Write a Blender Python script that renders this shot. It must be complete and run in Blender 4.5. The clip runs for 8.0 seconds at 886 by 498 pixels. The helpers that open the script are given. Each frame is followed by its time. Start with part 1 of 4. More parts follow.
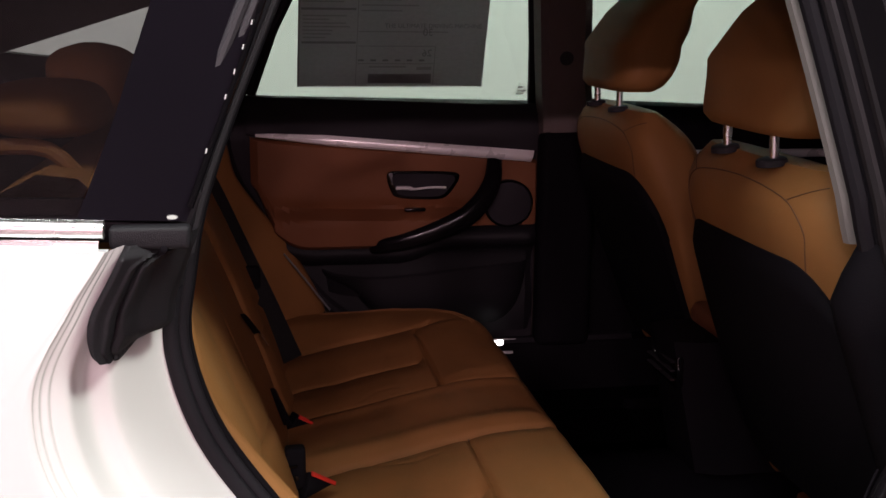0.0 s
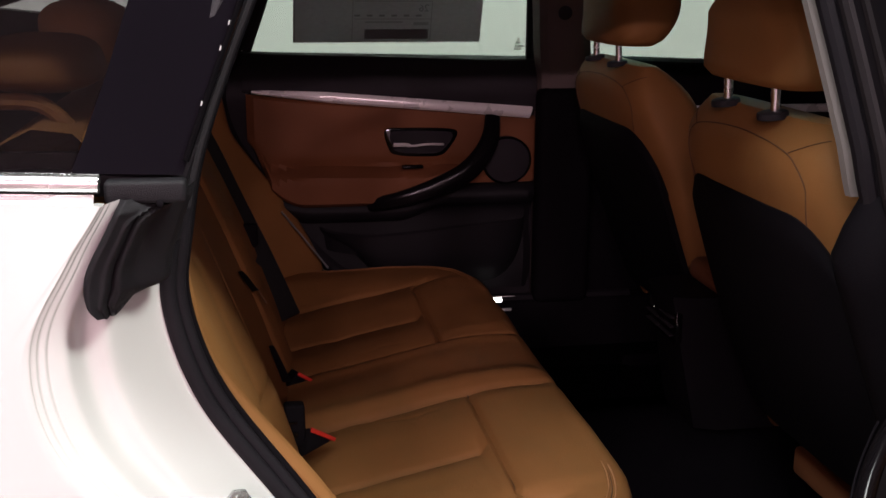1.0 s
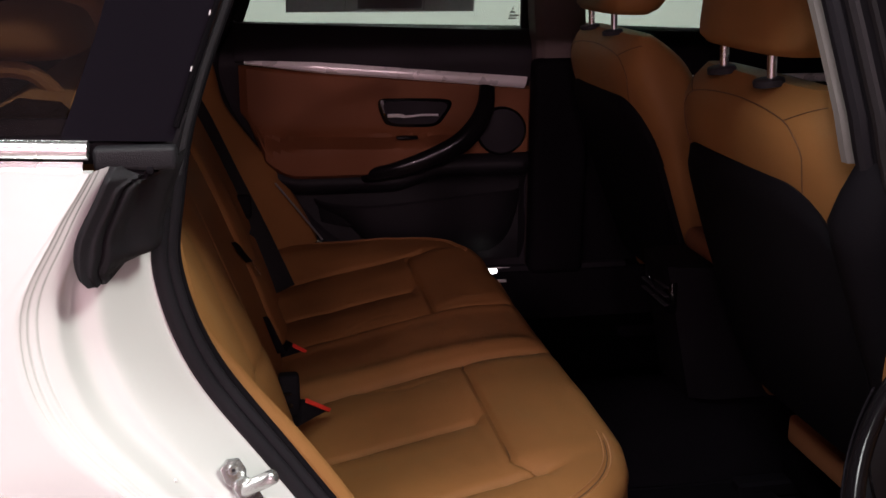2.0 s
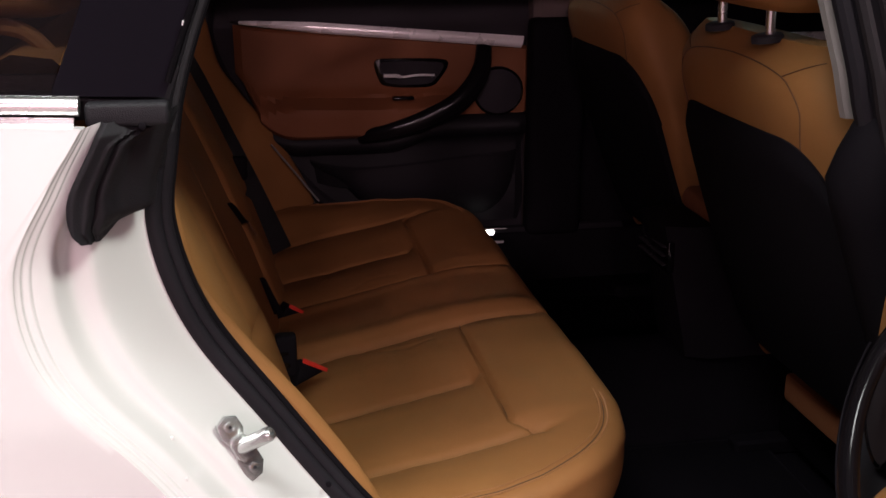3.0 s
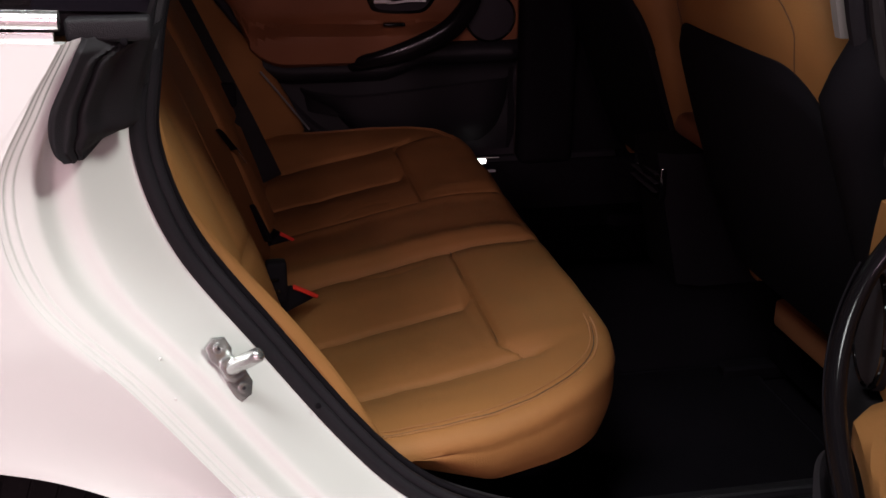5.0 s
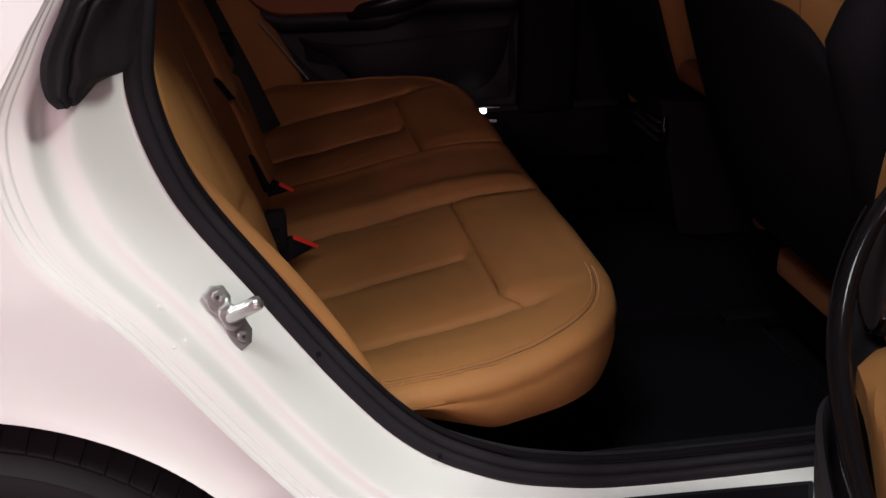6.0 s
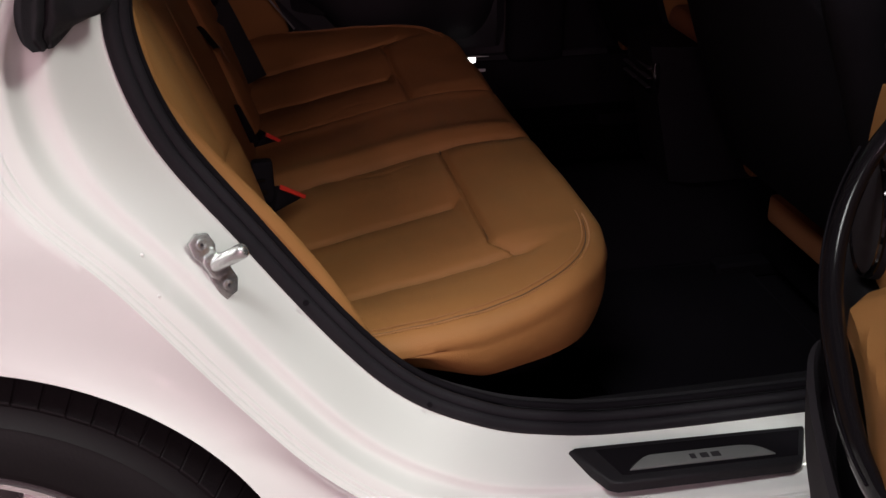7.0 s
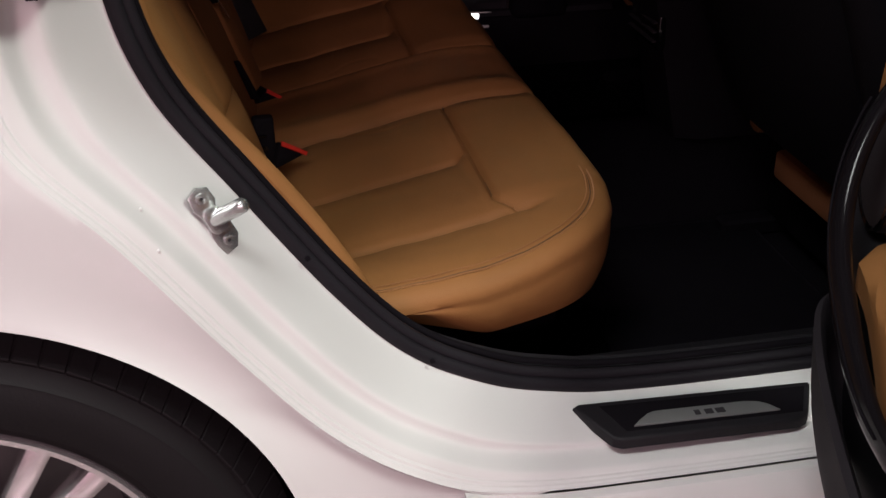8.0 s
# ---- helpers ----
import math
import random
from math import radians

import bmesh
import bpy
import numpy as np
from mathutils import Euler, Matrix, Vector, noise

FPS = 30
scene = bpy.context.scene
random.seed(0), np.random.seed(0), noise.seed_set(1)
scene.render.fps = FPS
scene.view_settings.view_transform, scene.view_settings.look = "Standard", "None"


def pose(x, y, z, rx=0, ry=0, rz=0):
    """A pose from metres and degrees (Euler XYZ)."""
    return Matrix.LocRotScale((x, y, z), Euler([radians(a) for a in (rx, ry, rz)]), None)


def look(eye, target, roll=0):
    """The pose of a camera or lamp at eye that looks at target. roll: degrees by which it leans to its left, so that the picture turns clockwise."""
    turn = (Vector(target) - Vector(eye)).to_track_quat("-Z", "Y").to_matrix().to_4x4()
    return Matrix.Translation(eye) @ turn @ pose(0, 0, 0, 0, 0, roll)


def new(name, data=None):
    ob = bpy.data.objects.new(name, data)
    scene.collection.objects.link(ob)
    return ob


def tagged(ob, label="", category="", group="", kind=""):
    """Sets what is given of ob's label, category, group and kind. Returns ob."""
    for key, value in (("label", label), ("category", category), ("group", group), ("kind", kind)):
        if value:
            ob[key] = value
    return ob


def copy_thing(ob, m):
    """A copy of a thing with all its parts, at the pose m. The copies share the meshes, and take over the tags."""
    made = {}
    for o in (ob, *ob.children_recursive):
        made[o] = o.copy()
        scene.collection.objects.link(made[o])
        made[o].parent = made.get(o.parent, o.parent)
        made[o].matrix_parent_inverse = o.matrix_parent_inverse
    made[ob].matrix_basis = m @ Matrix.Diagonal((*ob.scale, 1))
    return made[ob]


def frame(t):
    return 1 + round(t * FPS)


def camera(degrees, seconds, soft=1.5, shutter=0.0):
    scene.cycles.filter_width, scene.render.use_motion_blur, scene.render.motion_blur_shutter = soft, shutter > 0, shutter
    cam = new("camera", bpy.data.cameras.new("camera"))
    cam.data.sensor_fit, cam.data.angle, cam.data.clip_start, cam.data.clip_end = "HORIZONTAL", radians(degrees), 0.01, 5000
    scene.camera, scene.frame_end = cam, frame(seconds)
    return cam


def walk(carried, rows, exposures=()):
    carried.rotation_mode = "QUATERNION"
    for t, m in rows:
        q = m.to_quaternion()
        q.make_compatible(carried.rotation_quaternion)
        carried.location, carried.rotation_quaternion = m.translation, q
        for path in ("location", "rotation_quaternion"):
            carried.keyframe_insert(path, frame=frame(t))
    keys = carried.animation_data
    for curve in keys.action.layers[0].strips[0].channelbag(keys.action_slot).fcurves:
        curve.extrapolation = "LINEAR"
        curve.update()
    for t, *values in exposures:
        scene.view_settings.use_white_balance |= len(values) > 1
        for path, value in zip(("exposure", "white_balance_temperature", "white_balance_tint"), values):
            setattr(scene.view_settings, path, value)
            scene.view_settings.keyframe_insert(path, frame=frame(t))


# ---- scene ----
cam = camera(44.7, 8.0)
PATH = [
    (0, (0.292, -1.729, 1.189), (0.632, 0.194, 0.757), 0.6),
    (0.5, (0.291, -1.726, 1.186), (0.635, 0.188, 0.718), 0.6),
    (1, (0.292, -1.722, 1.182), (0.634, 0.183, 0.677), 0.4),
    (1.5, (0.293, -1.719, 1.179), (0.639, 0.18, 0.654), 0.4),
    (3, (0.297, -1.714, 1.167), (0.646, 0.157, 0.551), 0.1),
    (3.5, (0.297, -1.714, 1.166), (0.647, 0.149, 0.527), 0.3),
    (4, (0.299, -1.715, 1.163), (0.644, 0.138, 0.494), 0.2),
    (4.5, (0.301, -1.714, 1.158), (0.655, 0.127, 0.462), 0.3),
    (6, (0.304, -1.704, 1.143), (0.649, 0.092, 0.333), -0.1),
    (6.5, (0.307, -1.7, 1.137), (0.655, 0.078, 0.291), -0.2),
    (7, (0.308, -1.695, 1.13), (0.663, 0.062, 0.244), -0.3),
    (7.5, (0.31, -1.691, 1.124), (0.655, 0.05, 0.203), -0.5),
    (8, (0.31, -1.687, 1.119), (0.652, 0.039, 0.169), -0.5),
]
walk(cam, [(t, look(eye, target, roll)) for t, eye, target, roll in PATH],
     exposures=[(0, 0.42), (1.5, 0.37), (3, 0.28), (4.5, 0.17), (6, 0.04), (7, -0.05), (8, -0.12)])
SWING = 70.0
# lamps: x, y, watts, tint
LAMPS = ((-0.6, -2.0, 102, "w", 1.3, 0.9), (2.3, -2.0, 140, "g", 1.0, 0.6), *[(px, -8.3, 178, "p", 0.36, 0.30) for px in (-3.4, -2.3, -1.2, 0.3, 1.6)],
         (-1.0, 3.2, 40, "c", 1.6, 0.3), (1.6, 3.2, 40, "c", 1.6, 0.3), (4.0, 3.2, 40, "c", 1.6, 0.3))

# ---- world and lamps ----
world = bpy.data.worlds.new("showroom_air")
scene.world = world
world.use_nodes = True
world.node_tree.nodes["Background"].inputs[0].default_value = (0.8, 0.82, 0.8, 1)
world.node_tree.nodes["Background"].inputs[1].default_value = 0.02


# ---- materials ----
def material(name, color, rough=0.5, metal=0.0, vary=0.12, scale=6.0, bump=0.0, grain=300.0, coat=0.0, spec=0.5, cells=False, sheen=0.0):
    """A Principled surface with colour variation at two scales and a fine relief."""
    m = bpy.data.materials.new(name)
    m.use_nodes = True
    nt = m.node_tree
    b = nt.nodes["Principled BSDF"]
    b.inputs["Roughness"].default_value = rough
    b.inputs["Metallic"].default_value = metal
    b.inputs["Coat Weight"].default_value = coat
    b.inputs["Coat Roughness"].default_value = 0.03
    b.inputs["Specular IOR Level"].default_value = spec
    b.inputs["Sheen Weight"].default_value = sheen
    tc = nt.nodes.new("ShaderNodeTexCoord")
    big = nt.nodes.new("ShaderNodeTexNoise")
    big.inputs["Scale"].default_value = scale
    big.inputs["Detail"].default_value = 5
    fine = nt.nodes.new("ShaderNodeTexVoronoi" if cells else "ShaderNodeTexNoise")
    fine.inputs["Scale"].default_value = grain
    nt.links.new(tc.outputs["Object"], big.inputs["Vector"])
    nt.links.new(tc.outputs["Object"], fine.inputs["Vector"])
    mix = nt.nodes.new("ShaderNodeMix")
    mix.data_type = "RGBA"
    mix.inputs[6].default_value = (*[c * (1 - vary) for c in color], 1)
    mix.inputs[7].default_value = (*[min(1, c * (1 + vary)) for c in color], 1)
    nt.links.new(big.outputs[0], mix.inputs[0])
    nt.links.new(mix.outputs[2], b.inputs["Base Color"])
    rr = nt.nodes.new("ShaderNodeMapRange")
    rr.inputs[3].default_value, rr.inputs[4].default_value = max(0.01, rough * 0.85), min(1, rough * 1.15)
    nt.links.new(big.outputs[0], rr.inputs[0])
    nt.links.new(rr.outputs[0], b.inputs["Roughness"])
    if bump:
        bn = nt.nodes.new("ShaderNodeBump")
        bn.inputs["Strength"].default_value = bump
        bn.inputs["Distance"].default_value = 0.001
        nt.links.new(fine.outputs[0], bn.inputs["Height"])
        nt.links.new(bn.outputs[0], b.inputs["Normal"])
    return m


def glass(name, tint, rough=0.0, veil=0.0):
    """A thin pane: tinted straight passage under a clear gloss."""
    m = bpy.data.materials.new(name)
    m.use_nodes = True
    nt = m.node_tree
    out = nt.nodes["Material Output"]
    tr = nt.nodes.new("ShaderNodeBsdfTransparent")
    tr.inputs[0].default_value = (*tint, 1)
    gl = nt.nodes.new("ShaderNodeBsdfGlossy")
    gl.inputs["Roughness"].default_value = rough
    fr = nt.nodes.new("ShaderNodeFresnel")
    fr.inputs[0].default_value = 1.45
    mx = nt.nodes.new("ShaderNodeMixShader")
    nt.links.new(fr.outputs[0], mx.inputs[0])
    nt.links.new(tr.outputs[0], mx.inputs[1])
    nt.links.new(gl.outputs[0], mx.inputs[2])
    nt.links.new(mx.outputs[0], out.inputs[0])
    if veil:
        # pale diffuse veil, the room's reflection put into the pane, uneven by noise
        di = nt.nodes.new("ShaderNodeBsdfDiffuse")
        di.inputs[0].default_value = (0.62, 0.5, 0.54, 1)
        nz = nt.nodes.new("ShaderNodeTexNoise")
        nz.inputs["Scale"].default_value = 9
        mr = nt.nodes.new("ShaderNodeMapRange")
        mr.inputs["To Min"].default_value = veil * 0.6
        mr.inputs["To Max"].default_value = veil * 1.4
        dm = nt.nodes.new("ShaderNodeMixShader")
        nt.links.new(nz.outputs[0], mr.inputs[0])
        nt.links.new(mr.outputs[0], dm.inputs[0])
        nt.links.new(mx.outputs[0], dm.inputs[1])
        nt.links.new(di.outputs[0], dm.inputs[2])
        nt.links.new(dm.outputs[0], out.inputs[0])
    return m


def paper(name, color):
    """Printed paper that lets some light through."""
    m = bpy.data.materials.new(name)
    m.use_nodes = True
    nt = m.node_tree
    di = nt.nodes.new("ShaderNodeBsdfDiffuse")
    tl = nt.nodes.new("ShaderNodeBsdfTranslucent")
    nz = nt.nodes.new("ShaderNodeTexNoise")
    nz.inputs["Scale"].default_value = 40
    mx = nt.nodes.new("ShaderNodeMix")
    mx.data_type = "RGBA"
    mx.inputs[6].default_value = (*[c * 0.9 for c in color], 1)
    mx.inputs[7].default_value = (*[c * 1.1 for c in color], 1)
    sh = nt.nodes.new("ShaderNodeMixShader")
    sh.inputs[0].default_value = 0.6
    nt.links.new(nz.outputs[0], mx.inputs[0])
    nt.links.new(mx.outputs[2], di.inputs[0])
    nt.links.new(mx.outputs[2], tl.inputs[0])
    nt.links.new(di.outputs[0], sh.inputs[1])
    nt.links.new(tl.outputs[0], sh.inputs[2])
    nt.links.new(sh.outputs[0], nt.nodes["Material Output"].inputs[0])
    return m


def glow(name, color, strength):
    m = bpy.data.materials.new(name)
    m.use_nodes = True
    b = m.node_tree.nodes["Principled BSDF"]
    b.inputs["Base Color"].default_value = (*color, 1)
    b.inputs["Emission Color"].default_value = (*color, 1)
    b.inputs["Emission Strength"].default_value = strength
    return m


PAINT = material("pearl_white_paint", (0.62, 0.605, 0.595), 0.25, 0.0, 0.02, 3, 0.03, 900, coat=1.0)
LEATHER = material("tan_leather", (0.236, 0.104, 0.0345), 0.60, 0, 0.16, 9, 0.25, 850, spec=0.16, cells=True)
# darker copy of the tan leather, with shade put into its colour
LEATHER_SHADE = material("tan_leather_shaded", (0.170, 0.062, 0.027), 0.60, 0, 0.08, 9, 0.15, 700, spec=0.16, cells=True)


def wrinkles(m, scale, depth):
    """Adds soft creases of use under the fine grain."""
    nt = m.node_tree
    b = nt.nodes["Principled BSDF"]
    tc = nt.nodes.new("ShaderNodeTexCoord")
    nz = nt.nodes.new("ShaderNodeTexNoise")
    nz.inputs["Scale"].default_value = scale
    nz.inputs["Detail"].default_value = 4
    nz.inputs["Distortion"].default_value = 0.3
    bn = nt.nodes.new("ShaderNodeBump")
    bn.inputs["Strength"].default_value = 0.3
    bn.inputs["Distance"].default_value = depth
    nt.links.new(tc.outputs["Object"], nz.inputs["Vector"])
    nt.links.new(nz.outputs[0], bn.inputs["Height"])
    old = b.inputs["Normal"].links[0].from_node
    nt.links.new(bn.outputs[0], old.inputs["Normal"])


wrinkles(LEATHER, 30, 0.004)
wrinkles(LEATHER_SHADE, 22, 0.004)
VINYL = material("black_soft_plastic", (0.020, 0.017, 0.0205), 0.68, 0, 0.15, 12, 0.2, 700, spec=0.15, cells=True)
SHELL = material("black_seat_shell", (0.0055, 0.0045, 0.006), 0.75, 0, 0.12, 9, 0.25, 600, spec=0.05, cells=True)
RUBBER = material("black_rubber", (0.010, 0.0085, 0.011), 0.6, 0, 0.15, 15, 0.1, 400, spec=0.16)
PLATE = material("black_grained_plastic", (0.010, 0.009, 0.011), 0.55, 0, 0.12, 15, 0.35, 900, spec=0.2, cells=True)
GASKET = material("grey_black_plastic", (0.026, 0.023, 0.027), 0.55, 0, 0.12, 15, 0.25, 900, spec=0.25, cells=True)
PILLAR = material("dark_grey_pillar_rubber", (0.016, 0.0135, 0.0155), 0.5, 0, 0.12, 15, 0.15, 600, spec=0.28)
HANDLE = material("satin_black_grip", (0.006, 0.005, 0.006), 0.16, 0, 0.1, 20, 0.03, 600, spec=0.18)
GLOSS = material("gloss_black", (0.003, 0.0027, 0.0033), 0.04, 0, 0.05, 5, 0, 300)
CHROME = material("chrome", (0.85, 0.83, 0.83), 0.27, 1.0, 0.05, 20, 0, 300)
FRIT = material("black_glass_border", (0.005, 0.004, 0.006), 0.01, 0, 0.15, 5, 0, 300, spec=0.17)
STEEL = material("zinc_plated_steel", (0.56, 0.56, 0.555), 0.24, 0.9, 0.15, 60, 0.15, 500)
IRON = material("dull_cast_iron", (0.06, 0.055, 0.055), 0.5, 0.6, 0.1, 20, 0.1, 200)
STRIP = material("satin_aluminium_strip", (0.86, 0.82, 0.82), 0.28, 0.25, 0.05, 20, 0.05, 600)
SATIN = material("satin_chrome", (0.85, 0.83, 0.83), 0.3, 0.35, 0.05, 20, 0, 300)
ALU = material("brushed_aluminium", (0.24, 0.24, 0.24), 0.38, 0.5, 0.08, 30, 0.1, 600)
ALLOY = material("silver_alloy", (0.72, 0.70, 0.70), 0.22, 0.85, 0.06, 20, 0, 300, coat=0.3)
CARPET = material("black_carpet", (0.0045, 0.0038, 0.005), 0.95, 0, 0.3, 40, 0.8, 500, spec=0.0)
TYRE = material("tyre_rubber", (0.0055, 0.0042, 0.005), 0.7, 0, 0.3, 14, 0.3, 250, spec=0.22)
RED = material("red_release_plastic", (0.55, 0.03, 0.02), 0.35, 0, 0.05, 20, 0, 300)
BELT = material("black_webbing", (0.007, 0.006, 0.0075), 0.7, 0, 0.2, 50, 0.4, 900)
TRIM_GREY = material("grey_pillar_trim", (0.14, 0.125, 0.118), 0.7, 0, 0.08, 20, 0.3, 700)
TRIM_BROWN = material("dark_brown_pillar_trim", (0.095, 0.066, 0.062), 0.7, 0, 0.08, 20, 0.3, 700)
HEADLINER = material("grey_headliner", (0.10, 0.09, 0.088), 0.9, 0, 0.06, 20, 0.3, 700)
WALL = material("white_wall_paint", (0.78, 0.82, 0.78), 0.8, 0, 0.02, 2, 0.1, 60)
DARKWALL = material("grey_wall_paint", (0.20, 0.175, 0.185), 0.8, 0, 0.05, 2, 0.1, 60)
CEIL = material("ceiling_paint", (0.13, 0.115, 0.12), 0.9, 0, 0.03, 2, 0.1, 60)
FLOORTILE = material("polished_floor_tile", (0.22, 0.18, 0.175), 0.15, 0, 0.08, 3, 0.02, 60)
PAPER = paper("grey_label_paper", (0.45, 0.435, 0.455))
ETCH = paper("etched_glass_mark", (0.85, 0.86, 0.84))
INK = paper("label_ink", (0.255, 0.245, 0.255))
INK_SOFT = paper("label_ink_pale", (0.33, 0.315, 0.325))
THREAD = material("tan_thread", (0.29, 0.125, 0.044), 0.6, 0, 0.1, 60, 0, 300)
SEAM = material("seam_brown_thread", (0.095, 0.036, 0.013), 0.8, 0, 0.1, 60, 0, 300)
# near-black brown that paints the shade inside the cushion creases
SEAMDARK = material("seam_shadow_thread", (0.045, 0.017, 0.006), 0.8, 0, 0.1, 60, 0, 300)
CLEAR = glass("clear_window_glass", (0.86, 0.90, 0.87))
# clear front glass given a dark tint to dim light into the cabin
DIM_GLASS = glass("dimming_window_glass", (0.45, 0.45, 0.45))
TINT = glass("tinted_window_glass", (0.62, 0.60, 0.61), veil=0.005)
# emission for the reflected glint on the far sill, not a lamp
GLINT = glow("sill_glint_glow", (1.0, 0.97, 0.95), 5.0)
LAMP = glow("downlight_glow", (1.0, 0.95, 0.9), 45.0)


# ---- mesh helpers ----
def spline(pts, n=8, closed=False):
    """A smooth curve through a few control points."""
    P = [Vector(p) for p in pts]
    out = []
    m = len(P)
    for i in range(m if closed else m - 1):
        if closed:
            a, b, c, d = P[i - 1], P[i], P[(i + 1) % m], P[(i + 2) % m]
        else:
            b, c = P[i], P[i + 1]
            a = P[i - 1] if i else b * 2 - c
            d = P[i + 2] if i + 2 < m else c * 2 - b
        for k in range(n):
            t = k / n
            out.append(0.5 * (2 * b + (c - a) * t + (2 * a - 5 * b + 4 * c - d) * t * t + (3 * b - a - 3 * c + d) * t ** 3))
    if not closed:
        out.append(P[-1])
    return out


def resample(pts, n):
    """n points at even steps of length along a line."""
    P = [Vector(p) for p in pts]
    L = [0.0]
    for a, b in zip(P, P[1:]):
        L.append(L[-1] + (b - a).length)
    out, j = [], 0
    for k in range(n):
        s = L[-1] * k / (n - 1)
        while j < len(P) - 2 and L[j + 1] < s:
            j += 1
        f = (s - L[j]) / max(1e-9, L[j + 1] - L[j])
        out.append(P[j].lerp(P[j + 1], min(1, f)))
    return out


def smooth(a, b, v):
    t = max(0.0, min(1.0, (v - a) / (b - a)))
    return t * t * (3 - 2 * t)


def grid(rows, close_u=False, close_v=False):
    """A sheet through rows of points."""
    bm = bmesh.new()
    V = [[bm.verts.new(p) for p in r] for r in rows]
    nu, nv = len(V), len(V[0])
    for i in range(nu if close_u else nu - 1):
        for j in range(nv if close_v else nv - 1):
            q = [V[i][j], V[(i + 1) % nu][j], V[(i + 1) % nu][(j + 1) % nv], V[i][(j + 1) % nv]]
            try:
                bm.faces.new(q)
            except ValueError:
                pass
    return bm


def cap(bm):
    bmesh.ops.holes_fill(bm, edges=[e for e in bm.edges if e.is_boundary], sides=0)
    return bm


def thick(bm, t):
    """Gives a sheet a thickness."""
    bmesh.ops.solidify(bm, geom=bm.faces[:], thickness=t)
    return bm


def tube(path, r, n=10, flat=1.0, up=(0, 0, 1)):
    """A closed tube along a path; flat squeezes it across up."""
    P = [Vector(p) for p in path]
    rows = []
    for i, p in enumerate(P):
        d = (P[min(i + 1, len(P) - 1)] - P[max(i - 1, 0)]).normalized()
        side = d.cross(Vector(up))
        side = side.normalized() if side.length > 1e-4 else Vector((1, 0, 0))
        nrm = side.cross(d).normalized()
        rr = r[i] if isinstance(r, (list, tuple)) else r
        rows.append([p + side * math.cos(a) * rr + nrm * math.sin(a) * rr * flat for a in [2 * math.pi * k / n for k in range(n)]])
    return cap(grid(rows, close_v=True))


def box(size, at=(0, 0, 0), bevel=0.005, seg=2, m=None):
    bm = bmesh.new()
    bmesh.ops.create_cube(bm, size=1, matrix=Matrix.Translation(at) @ Matrix.Diagonal((*size, 1)))
    if bevel:
        bmesh.ops.bevel(bm, geom=bm.edges[:], offset=bevel, segments=seg, profile=0.5, affect="EDGES")
    if m:
        bmesh.ops.transform(bm, matrix=m, verts=bm.verts)
    return bm


def plate(outline, depth, bevel=0.003, seg=2):
    """A closed 3D outline, pushed along depth (a vector), with its front edge rounded."""
    bm = bmesh.new()
    f = bm.faces.new([bm.verts.new(p) for p in outline])
    r = bmesh.ops.extrude_face_region(bm, geom=[f])
    vs = [g for g in r["geom"] if isinstance(g, bmesh.types.BMVert)]
    bmesh.ops.translate(bm, verts=vs, vec=Vector(depth))
    if bevel:
        es = [g for g in r["geom"] if isinstance(g, bmesh.types.BMEdge)]
        bmesh.ops.bevel(bm, geom=es, offset=bevel, segments=seg, profile=0.5, affect="EDGES")
    return bm


def disc(c, r, axis, depth, n=40, bevel=0.003):
    """A round plate at c, facing axis."""
    ax = Vector(axis).normalized()
    u = ax.orthogonal().normalized()
    v = ax.cross(u)
    return plate([Vector(c) + u * math.cos(2 * math.pi * k / n) * r + v * math.sin(2 * math.pi * k / n) * r for k in range(n)], ax * depth, bevel)


def part(name, bm, mat, parent=None, label="", m=None, sharp=35):
    """Links a bmesh as one mesh object under a thing or a part."""
    if m is not None:
        bmesh.ops.transform(bm, matrix=m, verts=bm.verts)
    bmesh.ops.recalc_face_normals(bm, faces=bm.faces)
    for f in bm.faces:
        f.smooth = True
    for e in bm.edges:
        if len(e.link_faces) == 2 and e.calc_face_angle(0) > radians(sharp):
            e.smooth = False
    me = bpy.data.meshes.new(name)
    bm.to_mesh(me)
    bm.free()
    me.materials.append(mat)
    ob = new(name, me)
    if parent:
        ob.parent = parent
    if label:
        tagged(ob, label)
    return ob


def thing(name, label, category, group="", at=(0, 0, 0)):
    ob = new(name)
    ob.empty_display_size = 0.05
    ob.location = at
    return tagged(ob, label, category, group)


# ---- showroom ----
def structure(name, bm, mat, label):
    return tagged(part(name, bm, mat), label, "", "", "structure")


structure("floor", box((16, 16, 0.1), (0.5, -3, -0.05), 0), FLOORTILE, "polished pale showroom floor tiles")
structure("wall_north", box((16, 0.2, 3.6), (0.5, 4.2, 1.8), 0), WALL, "plain white showroom wall")
structure("wall_south", box((16, 0.2, 3.6), (0.5, -10.0, 1.8), 0), DARKWALL, "plain grey showroom wall")
structure("wall_west", box((0.2, 14.4, 3.6), (-6.5, -2.9, 1.8), 0), DARKWALL, "plain grey showroom wall")
structure("wall_east", box((0.2, 14.4, 3.6), (7.5, -2.9, 1.8), 0), DARKWALL, "plain grey showroom wall")
structure("ceiling", box((16, 16, 0.1), (0.5, -3, 3.65), 0), CEIL, "plain painted showroom ceiling")


